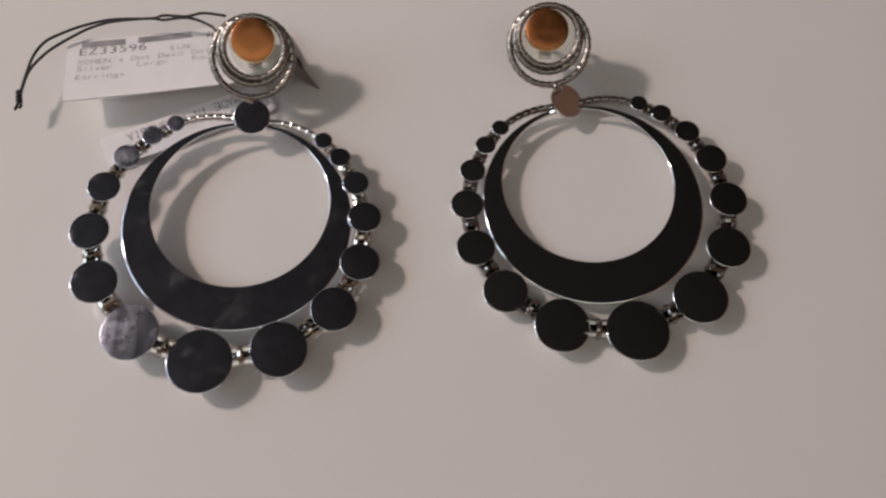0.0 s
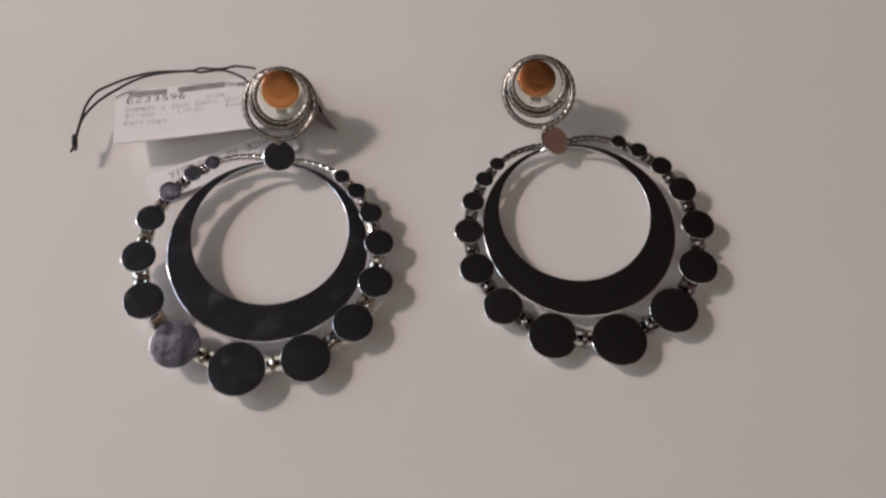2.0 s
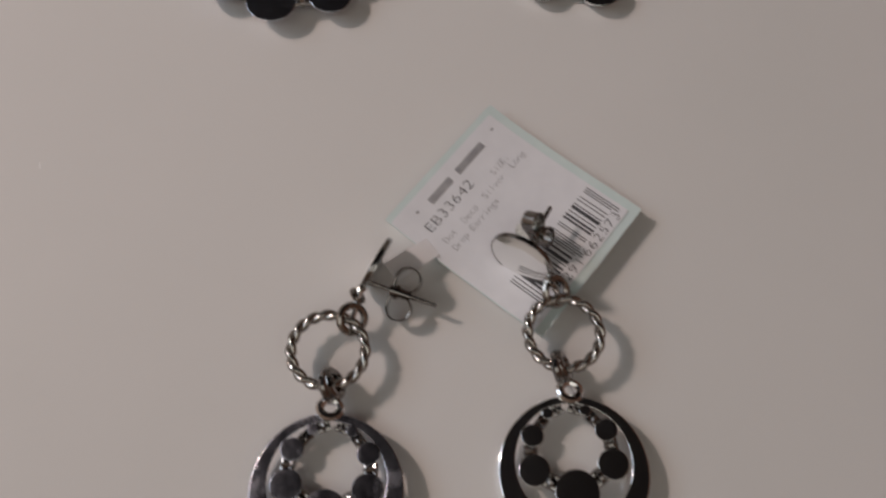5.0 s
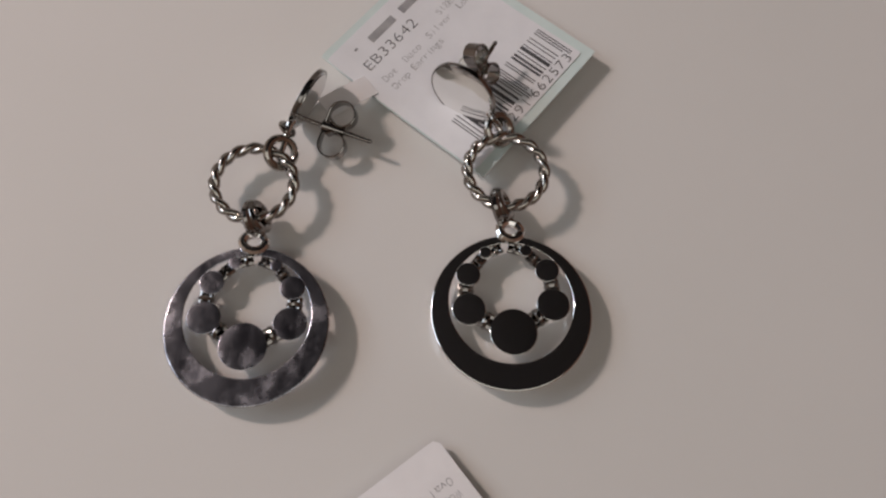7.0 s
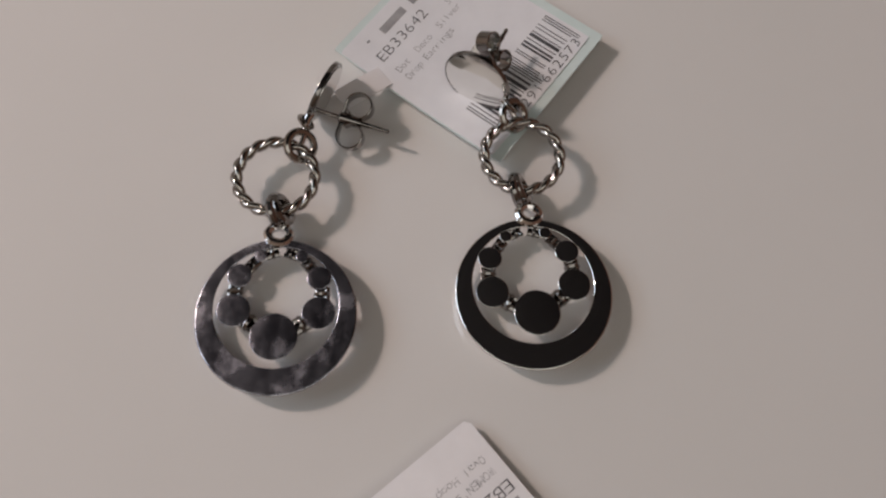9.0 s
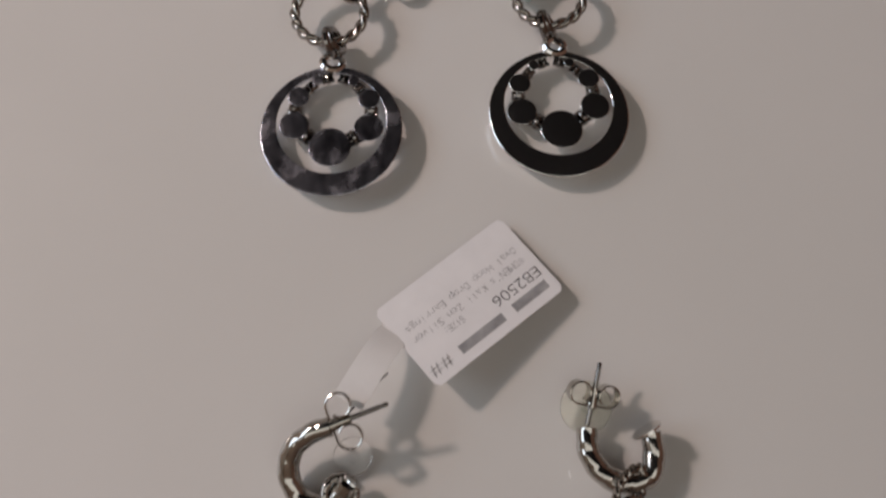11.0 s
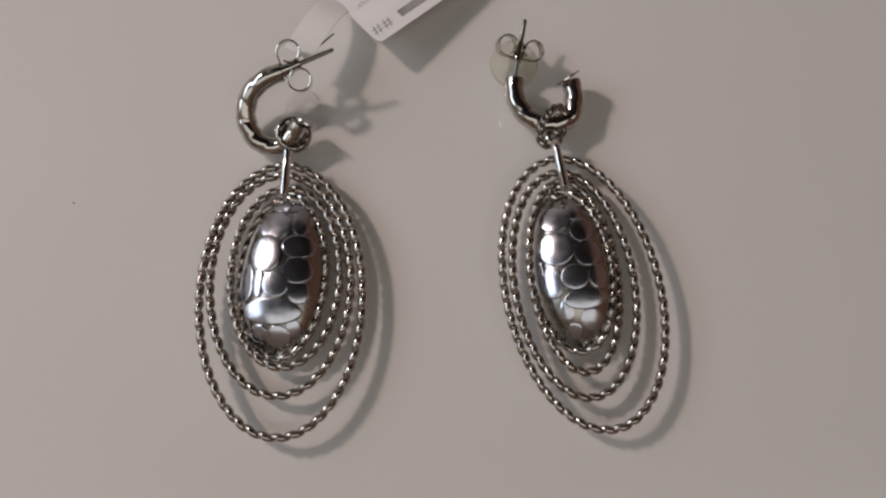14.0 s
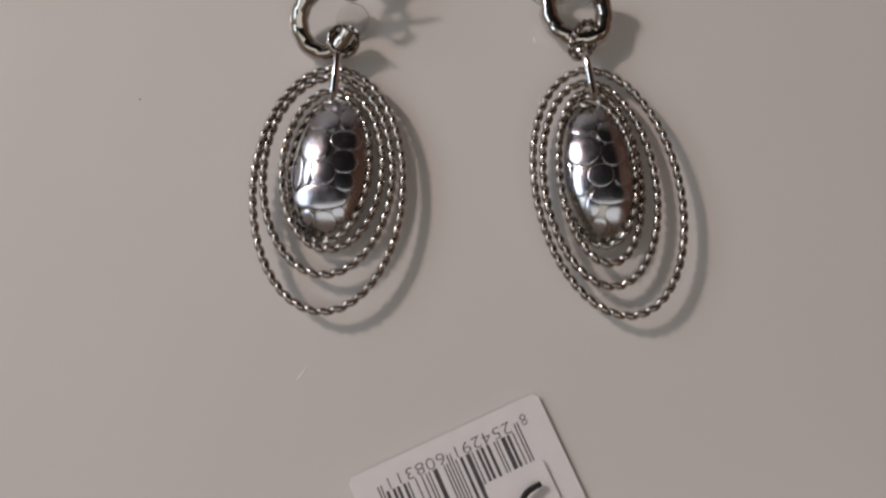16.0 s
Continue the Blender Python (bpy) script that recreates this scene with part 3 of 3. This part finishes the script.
        for k in range(22):
            bm.faces.new((rings_[-1][k], rings_[-1][(k + 1) % 22], mid))
        part("pebble", bm, PEBBLE, body, sharp=40)
    p, q = Vector(bar[0]), Vector(bar[1])
    up = Vector((0, 0, 0.7))
    part("bar", tube(bmesh.new(), [p, p + (q - p) * 0.08 + up * 0.6, p + (q - p) * 0.25 + up, (p + q) / 2 + up, q + up * 0.5, q + (q - p) * 0.08 - up * 0.3], [0.6, 0.85, 0.68, 0.78, 0.85, 0.5], False, 12), SILVER, ob)
    if coil_r[1] > 3:
        jump_ring("link_ring", ob, p + Vector((0.1, 0.5, 0)), (0.2, 0.1, 1), 1.15, 0.5)
    part("pendant_loop", tube(bmesh.new(), loop_points(1.7, 1.2, 22), 0.45, True, 8, facing(m @ Vector((0.3, b - 0.3, 0.6)), (0.1, 0.25, 1))), SILVER, ob)
    pts = [Vector(h) for h in hoop]
    curve = []
    for i in range(len(pts) - 1):
        p0, p1, p2, p3 = pts[max(i - 1, 0)], pts[i], pts[i + 1], pts[min(i + 2, len(pts) - 1)]
        for k in range(6):
            t = k / 6
            curve.append(0.5 * ((2 * p1) + (p2 - p0) * t + (2 * p0 - 5 * p1 + 4 * p2 - p3) * t * t + (3 * p1 - p0 - 3 * p2 + p3) * t ** 3))
    curve.append(pts[-1])
    n = len(curve)
    part("huggie_hoop", twisted_tube(curve, [thick * (0.9 + 0.1 * math.sin(math.pi * i / (n - 1))) for i in range(n)], 3.0, 0.07, 20), HOOP, ob, "ribbed silver half hoop")
    wound = rope(bmesh.new(), *coil_r, coil_w, 7, facing(*coil)) if coil_r[1] > 3 else twist(bmesh.new(), *coil_r, coil_w, 9, facing(*coil), 0.12, 1, 16)
    part("coil_ring", wound, ROPE, ob, "twisted silver ring")
    if cap:
        part("end_cap", disc(cap[2], 0.4, facing(*cap[:2]), 0.1), SILVER, ob)
    post(ob, *post_ends)
    a_, b_ = Vector(post_ends[0]), Vector(post_ends[1])
    butterfly_nut(ob, a_ + (b_ - a_) * nut_at, b_ - a_, nut_up, *nut)
    return ob


oval_drop_earring(PEBBLES[0], "silver oval hoop drop earring, pebbled pendant, stud tied to tag",
    (("outer_oval_ring", (-19.5, -146.9, 3.8), 14.1, 23.5, -2.5, (0, 0)), ("middle_oval_ring", (-19.6, -144.4, 3.5), 12.3, 19.4, -2.5, (0, 1)), ("inner_oval_ring", (-18.9, -143.2, 3.2), 9.8, 16.0, -3, (0, -1))),
    ((-19.4, -143.2, 1.75), 7.5, 13.9, -5.5, -9), ((-17.9, -121.9, 5.6), (-18.7, -129.6, 5.2)),
    ((-18.4, -108.8, 8.3), (-21.3, -109.6, 7.6), (-24.4, -111.8, 5.8), (-25.3, -115.4, 3.9), (-23.6, -118.9, 2.7), (-20.2, -120.2, 2.5), (-17.5, -118.9, 4.0), (-15.9, -117.1, 5.5)),
    ((-17.2, -118.6, 4.2), (0.25, -0.2, 0.95)), ((-14.8, -117.0, 5.4), (0.6, 0.75, 0.25), 1.9), ((-19.2, -109.0, 8.4), (-9.6, -105.7, 10.0)), 0.1, (-0.15, -0.3, 0.95), (2.05, 2.5, 0.75), 1.78, (2.45, 2.45), 0.8)
oval_drop_earring(PEBBLES[1], "silver oval hoop drop earring with pebbled pendant and clear plastic disc",
    (("outer_oval_ring", (30.9, -147.8, 3.8), 13.9, 24.2, 8.0, (0, 0)), ("middle_oval_ring", (29.6, -146.4, 3.7), 11.3, 20.2, 4.0, (0, 6)), ("inner_oval_ring", (29.7, -145.1, 3.5), 8.5, 17.3, 3.0, (0, 8))),
    ((29.5, -144.0, 1.75), 7.0, 14.2, 4.5, -11.5), ((27.7, -121.7, 5.6), (28.9, -130.0, 5.4)),
    ((22.0, -109.1, 3.8), (22.0, -112.6, 3.3), (23.7, -115.8, 3.1), (26.5, -117.6, 3.1), (29.2, -117.6, 3.2), (31.6, -116.3, 3.4), (32.4, -113.2, 3.7), (32.0, -110.0, 4.2)),
    ((27.9, -118.8, 5.0), (0.45, -0.35, 0.8), (0.55, 0.83, 0.1)), ((31.2, -109.6, 4.8), (-0.54, 0.84, 0.25), 2.6), ((22.0, -108.8, 3.8), (24.2, -99.2, 7.0)), 0.32, (0.19, -0.36, 0.87), (1.9, 2.4, 0.9), 1.9, (2.4, 3.7), 0.74)


# ---- tags ----
GLYPHS = {}


def glyph(c):
    """The triangles and outline points of one character, at size 1."""
    if c not in GLYPHS:
        cu = bpy.data.curves.new("type", "FONT")
        cu.body, cu.size, cu.resolution_u, cu.offset = c, 1.0, 3, -0.016
        ob = bpy.data.objects.new("type", cu)
        me = bpy.data.meshes.new_from_object(ob)
        GLYPHS[c] = [tuple(v.co) for v in me.vertices], [tuple(p.vertices) for p in me.polygons]
        bpy.data.objects.remove(ob)
        bpy.data.curves.remove(cu)
        bpy.data.meshes.remove(me)
    return GLYPHS[c]


def printed(body, u0, u1, v, cap):
    """A line of evenly pitched type, from u0 to u1 on the baseline v."""
    bm = bmesh.new()
    cell = (u1 - u0) / len(body)
    for i, c in enumerate(body):
        if c == " ":
            continue
        places, faces = glyph(c)
        xs = [p[0] for p in places]
        lo, hi = min(xs), max(xs)
        wide = min((hi - lo) * cap / 0.73 * 1.3, cell * 0.84)
        scale = wide / max(hi - lo, 0.05) if c not in "1iIl'.:" else cap / 0.73
        mid = u0 + (i + 0.5) * cell
        made = [bm.verts.new((mid + (x - (lo + hi) / 2) * scale, v + y / 0.73 * cap, 0)) for x, y, z in places]
        for f in faces:
            bm.faces.new([made[k] for k in f])
    return bm


def bars(u0, u1, v, cap):
    """A plain bar in place of a word."""
    bm = bmesh.new()
    for k in range(8):
        quad(bm, u0 + (u1 - u0) * k / 8, v, u0 + (u1 - u0) * (k + 1) / 8, v + cap)
    return bm


def quad(bm, x0, y0, x1, y1):
    return bm.faces.new([bm.verts.new((x, y, 0)) for x, y in ((x0, y0), (x1, y0), (x1, y1), (x0, y1))])


def barcode(u0, u1, v0, v1, number):
    """The bars of a thirteen-digit code, with long guard bars at its ends and middle."""
    odd = ("0001101", "0011001", "0010011", "0111101", "0100011", "0110001", "0101111", "0111011", "0110111", "0001011")
    plan = ("LLLLLL", "LLGLGG", "LLGGLG", "LLGGGL", "LGLLGG", "LGGLLG", "LGGGLL", "LGLGLG", "LGLGGL", "LGGLGL")[int(number[0])]
    flip = lambda w: "".join("10"[int(c)] for c in w)
    bits = "101" + "".join(odd[int(n)] if p == "L" else flip(odd[int(n)])[::-1] for n, p in zip(number[1:7], plan))
    bits += "01010" + "".join(flip(odd[int(n)]) for n in number[7:]) + "101"
    step, made, at = (u1 - u0) / 95, [], 0
    while at < 95:
        w = 1
        while at + w < 95 and bits[at + w] == bits[at]:
            w += 1
        if bits[at] == "1":
            long = 1.3 if at < 3 or at > 91 or 45 <= at <= 49 else 0
            made.append((u0 + (at + 0.08) * step, v0 - long, u0 + (at + w - 0.08) * step, v1))
        at += w
    return made


def sheet(u0, v0, u1, v1, corner, h):
    """A rounded card, cut into strips so that it can bend."""
    bm = bmesh.new()
    n = 40
    rows = []
    for i in range(n + 1):
        u = u0 + (u1 - u0) * i / n
        edge = min(u - u0, u1 - u)
        cut = corner - math.sqrt(max(0, corner ** 2 - (corner - edge) ** 2)) if edge < corner else 0
        vs = [v0 + cut + (v1 - v0 - 2 * cut) * k / 8 for k in range(9)]
        rows.append([bm.verts.new((u, v, 0)) for v in vs] + [bm.verts.new((u, v, -h)) for v in reversed(vs)])
    k = len(rows[0])
    for p, q in zip(rows, rows[1:]):
        for j in range(k):
            bm.faces.new((p[j], p[(j + 1) % k], q[(j + 1) % k], q[j]))
    bm.faces.new(rows[0])
    bm.faces.new(rows[-1])
    return bm


class Tag:
    """A paper tag: a frame on the table and a height above it for each place on the tag."""

    def __init__(self, name, x, y, angle, height, label, category="tag"):
        self.turn, self.height = pose(x, y, 0, 0, 0, angle), height
        self.ob = thing(name, x, y, 0, label, category)

    def add(self, name, bm, mat, lift=0.0, label="", parent=None):
        for v in bm.verts:
            v.co = self.turn @ (v.co + Vector((0, 0, lift + self.height(v.co.x, v.co.y))))
        return part(name, bm, mat, parent or self.ob, label)

    def card(self, name, u0, v0, u1, v1, mat, corner=0.8, h=0.3, lift=0.0, label="", parent=None):
        return self.add(name, sheet(u0, v0, u1, v1, corner, h), mat, lift, label, parent)

    def type(self, parent, body, u0, u1, v, cap, mat=None, lift=0.04):
        return self.add("printed_line", printed(body, u0, u1, v, cap), mat or FAINT, lift, "", parent)

    def stroke(self, parent, spot, lift):
        bm = bmesh.new()
        x0, y0, x1, y1 = spot
        for k in range(6):
            quad(bm, x0, y0 + (y1 - y0) * k / 6, x1, y0 + (y1 - y0) * (k + 1) / 6)
        return self.add("code_bar", bm, INK, lift, "", parent)

    def blank(self, parent, words, u0, u1, v, cap, mat=None, lift=0.04):
        cell = (u1 - u0) / (sum(words) + len(words) - 1)
        for w in words:
            self.add("printed_bar", bars(u0, u0 + cell * (w - 0.15), v, cap), mat or FAINT, lift, "", parent)
            u0 += cell * (w + 1)


t1 = Tag("paper_tag", -45, 97, 10, lambda u, v: max(0.35, 4.4 - 0.17 * v + 0.0015 * min(0, u) ** 2 - 1.25 * max(0, u - 18.5 + 0.22 * (v + 7))), "white paper price tag with grey print under a gold stud")
bm = sheet(-21.3, -7.0, 18.5, 7.6, 0.3, 0.3)
for v in bm.verts:
    # the far end is cut on a slant
    v.co.x -= max(0, v.co.x - 12) / 6.5 * (v.co.y + 7.0) * 0.22
card = t1.add("card", bm, PAPER)
bm = sheet(18.5, -7.0, 22.5, 1.2, 0.05, 0.3)
for v in bm.verts:
    # its low corner narrows to a point and folds down
    v.co.x = 18.5 + (v.co.x - 18.5) * (1 - (v.co.y + 7.0) / 10.5) - 0.22 * (v.co.y + 7.0)
t1.add("folded_corner", bm, DARK_CARD, 0.0, "dark grey corner folded down")
t1.blank(card, (4, 5), -18.8, 1.0, 5.5, 1.5)
t1.type(card, "##", 3.2, 6.6, 5.2, 1.7, INK)
t1.type(card, "EZ33596", -19.3, -7.2, 3.6, 1.9, INK)
t1.type(card, "SIZE:", -3.3, 1.8, 2.8, 1.2)
t1.type(card, "WOMEN's Dot Deco Gold", -19.4, 5.2, 1.2, 1.3)
t1.type(card, "Silver", -19.4, -13.2, -0.4, 1.3)
t1.type(card, "Large", -9.0, -3.5, -0.3, 1.3)
t1.type(card, "Rou", 0.7, 4.0, -0.4, 1.3)
t1.type(card, "Earrings", -19.5, -10.9, -2.4, 1.3)

t1b = Tag("paper_strip", -39.9, 88.0, 206, lambda u, v: 0.7 + 0.0012 * (u + 4) ** 2, "narrow white paper strip printed upside down beneath an earring")
strip = t1b.card("card", -10.4, -3.0, 20.2, 3.5, PAPER, 0.4)
t1b.type(strip, "MADE IN INDONESIA", -5.2, 15.6, -2.2, 1.9, INK)
t1b.type(strip, "DESIGN", -9.6, -1.6, 0.4, 1.9, INK)

t2 = Tag("barcode_tag", 12.2, -5.6, 51.5, lambda u, v: 2.4 + 0.05 * max(0, -v) + 0.006 * max(0, v - 8) ** 2, "white barcode label on a pale teal card, earrings lying across it")
back = t2.card("backing_card", -15.9, -18.5, 16.5, 17.7, TEAL, 0.15, 0.3)
label = t2.card("label", -15.8, -16.7, 14.6, 16.4, LABEL, 0.2, 0.12, 0.16, "white printed label")
t2.blank(label, (4, 5), -7.7, 8.8, 12.7, 1.5, FAINT, 0.2)
t2.blank(label, (1,), -11.2, -10.4, 13.8, 0.4, FAINT, 0.2)
t2.blank(label, (1,), 12.0, 12.8, 13.8, 0.4, FAINT, 0.2)
t2.type(label, "EB33642", -12.6, 0.9, 9.3, 2.1, INK, 0.2)
t2.type(label, "SIZE:", 4.6, 9.6, 7.6, 1.3, None, 0.2)
t2.type(label, "Dot  Deco  Silver  Long", -12.3, 12.4, 5.7, 1.4, None, 0.2)
t2.type(label, "Drop Earrings", -12.3, 1.0, 3.5, 1.4, None, 0.2)
for spot in barcode(-11.0, 13.8, -14.0, -7.7, "8254291662573"):
    t2.stroke(label, spot, 0.2)
t2.type(label, "254291", -10.2, 1.0, -16.2, 1.9, INK, 0.24)
t2.type(label, "662573", 1.6, 13.0, -16.2, 1.9, INK, 0.24)

t3 = Tag("paper_tag", 3.73, -88.2, 218, lambda u, v: 3.65 + 0.131 * v + u * (0.075 + 0.004 * v), "white paper tag printed upside down, raised off the table")
card = t3.card("card", -14.3, -8.8, 13.4, 8.1, PAPER, 1.0)
t3.blank(card, (4, 5), -12.6, 6.8, 4.7, 1.6)
t3.type(card, "##", 8.3, 12.8, 4.8, 2.2, INK)
t3.type(card, "EB2506", -13.2, -3.0, 1.8, 2.1, INK)
t3.type(card, "SIZE:", 2.4, 6.6, 0.9, 1.3)
t3.type(card, "WOMEN's Kali Zen Silver", -12.4, 11.6, -1.0, 1.4)
t3.type(card, "Oval Hoop Drop Earrings", -12.4, 11.4, -3.2, 1.4)

t4 = Tag("barcode_tag", 4, -200, 203.3, lambda u, v: 0.9, "white paper tag with an upside-down barcode and black cord")
card = t4.card("card", -18, -10, 17.5, 20, PAPER)
for spot in barcode(-12.8, 13.4, -5.4, 9.0, "8254291608311"):
    t4.stroke(card, spot, 0.04)
t4.type(card, "8", -14.6, -13.3, -7.6, 2.0, INK)
t4.type(card, "254291", -11.6, -0.2, -7.5, 2.1, INK)
t4.type(card, "608311", 0.8, 12.2, -7.5, 2.1, INK)
t4.add("folded_strip", sheet(-14, 0.2, -3.0, 16, 1.0, 0.2), PAPER, 0.6, "folded white paper strip")


# ---- cords and small things ----
def cord(name, paths, r, label, knots=()):
    c = paths[0][0]
    ob = thing(name, c[0], c[1], 0, label, "cord")
    for pts in paths:
        pts = [Vector(p) for p in pts]
        curve = []
        for i in range(len(pts) - 1):
            p0, p1, p2, p3 = pts[max(i - 1, 0)], pts[i], pts[i + 1], pts[min(i + 2, len(pts) - 1)]
            for k in range(8):
                t = k / 8
                curve.append(0.5 * ((2 * p1) + (p2 - p0) * t + (2 * p0 - 5 * p1 + 4 * p2 - p3) * t * t + (3 * p1 - p0 - 3 * p2 + p3) * t ** 3))
        curve.append(pts[-1])
        part("strand", tube(bmesh.new(), curve, r, False, 8), CORD, ob)
    for k in knots:
        bm = bmesh.new()
        for f in range(3):
            tube(bm, loop_points(r * 1.7, r * 1.2, 14), r * 0.9, True, 7, Matrix.Translation(k) @ pose(0, 0, 0, 50 * f, 35 * f, 60 * f))
        part("knot", bm, CORD, ob)
    return ob


cord("black_cord", (
    ((-38.3, 104.0, 8.0), (-42.5, 104.9, 7.5), (-45.6, 104.3, 7.2), (-49.8, 104.8, 6.7), (-52.0, 104.3, 6.4), (-59.2, 104.4, 5.7), (-64.4, 103.4, 5.1), (-68.1, 101.6, 5.0), (-70.8, 99.6, 5.0), (-72.2, 96.6, 5.0), (-72.6, 93.4, 5.0), (-73.0, 88.4, 4.8)),
    ((-39.5, 100.5, 7.8), (-40.6, 101.8, 7.7), (-43.4, 103.4, 7.4), (-46.0, 104.1, 7.1), (-49.7, 103.8, 6.7), (-52.3, 104.2, 6.5), (-59.2, 104.0, 5.6), (-63.3, 102.8, 5.1), (-65.6, 101.3, 5.0), (-68.6, 98.8, 5.0), (-70.6, 96.5, 5.0), (-72.4, 93.0, 5.0), (-72.9, 88.4, 4.8)),
    ((-73.2, 88.6, 4.6), (-73.0, 87.2, 4.5), (-73.5, 85.6, 4.3)), ((-72.9, 87.6, 4.6), (-72.6, 86.6, 4.3), (-72.9, 86.0, 4.1)),
    ((-30.5, 100.6, 4.4), (-27.6, 100.2, 3.4), (-25.6, 98.8, 2.6), (-24.8, 96.9, 1.9)), ((-28.6, 96.6, 3.4), (-26.4, 95.8, 3.0), (-25.2, 95.2, 2.8))), 0.25, "thin doubled black cord with a knotted end", ((-73.3, 89.0, 4.6), (-73.2, 88.2, 4.5), (-73.0, 87.4, 4.5)))
cord("black_cord", (((16.4, -199.0, 2.6), (13.8, -200.6, 3.0), (12.6, -204.0, 2.6), (13.0, -210.0, 0.6)),), 0.5, "short black cord curling on a paper tag")

def ribbon(parent, name, pts, wide, mat, label, across=(0, 0, 1)):
    """A thin strip bent along points, wide across its run and level from side to side."""
    pts = [Vector(p) for p in pts]
    curve = []
    for i in range(len(pts) - 1):
        p0, p1, p2, p3 = pts[max(i - 1, 0)], pts[i], pts[i + 1], pts[min(i + 2, len(pts) - 1)]
        for k in range(8):
            t = k / 8
            curve.append(0.5 * ((2 * p1) + (p2 - p0) * t + (2 * p0 - 5 * p1 + 4 * p2 - p3) * t * t + (3 * p1 - p0 - 3 * p2 + p3) * t ** 3))
    curve.append(pts[-1])
    bm, rows = bmesh.new(), []
    for i, p in enumerate(curve):
        d = (curve[min(i + 1, len(curve) - 1)] - curve[max(i - 1, 0)]).normalized()
        side = Vector(across).cross(d).normalized() * wide / 2
        n = d.cross(side).normalized() * 0.09
        rows.append([bm.verts.new(p + a) for a in (side + n, side - n, -side - n, -side + n)])
    for a, b in zip(rows, rows[1:]):
        for k in range(4):
            bm.faces.new((a[k], a[(k + 1) % 4], b[(k + 1) % 4], b[k]))
    bm.faces.new(rows[0])
    bm.faces.new(rows[-1])
    return part(name, bm, mat, parent, label)


ribbon(t2.ob, "neck", ((-2.6, -12.2, 2.6), (-4.8, -13.9, 3.2), (-7.4, -15.9, 3.7), (-10.2, -18.0, 4.0)), 4.2, PAPER, "narrow paper neck looped to a stud")
ribbon(t3.ob, "neck", ((-8.9, -93.4, 4.0), (-11.0, -96.6, 6.0), (-13.4, -100.6, 7.0), (-16.0, -105.0, 7.2)), 5.2, FILM, "pale glossy tag neck")

# clear disc behind the clutch of the second oval earring
clear = thing("plastic_disc", 22.4, -105.7, 0, "clear yellowish plastic backing disc lying under a clutch", "earring back")
part("disc", disc(4.3, 0.7, facing((22.4, -105.7, 2.6), (0.1, -0.2, 1)), 0.25), PLASTIC, clear)
part("collar", lathe(bmesh.new(), [(0.6, -0.1), (1.1, -0.1), (1.2, 1.0), (0.9, 1.4), (0.6, 1.4)], 20, facing((22.4, -105.7, 2.6), (0.1, -0.2, 1))), PLASTIC, clear)

clear = thing("plastic_disc", -15.4, -112.9, 0, "small clear plastic backing disc beside a half hoop", "earring back")
part("disc", disc(3.1, 0.6, facing((-15.4, -112.9, 2.2), (0.25, -0.3, 1)), 0.25), GLASSY, clear)
part("collar", lathe(bmesh.new(), [(0.5, -0.1), (0.9, -0.1), (1.0, 0.8), (0.7, 1.1), (0.5, 1.1)], 20, facing((-15.4, -112.9, 2.2), (0.25, -0.3, 1))), GLASSY, clear)


def speck(x, y, a, b, turn, mat, label):
    ob = thing("table_speck", x, y, 0, label, "speck")
    bm = lathe(bmesh.new(), [(0, 0.0), (1, 0.0), (0.8, 0.5), (0, 0.7)], 10, pose(x, y, 0, 0, 0, turn) @ Matrix.Diagonal((a, b, 0.12, 1)))
    part("grain", bm, mat, ob)


speck(-77.5, 4.4, 0.15, 0.7, 12, PALE, "tiny pale dust fleck on the white table")
speck(-85.8, 2.4, 0.8, 0.12, 20, SPECK, "tiny brown hair on the white table")
speck(-55.2, -128.3, 0.2, 0.18, 0, SPECK, "tiny brown crumb on the white table")
speck(-24.0, -179.8, 0.12, 1.5, -40, PALE, "faint pale scratch on the white table")
speck(19.4, -116.1, 0.16, 0.7, 10, PALE, "tiny pale dust fleck beside an earring")
cord("grey_thread", (((-9.8, -100.1, 5.0), (-13.1, -103.1, 5.0), (-16.2, -106.8, 6.0)),), 0.14, "short dark thread between paper tag and earring stud")
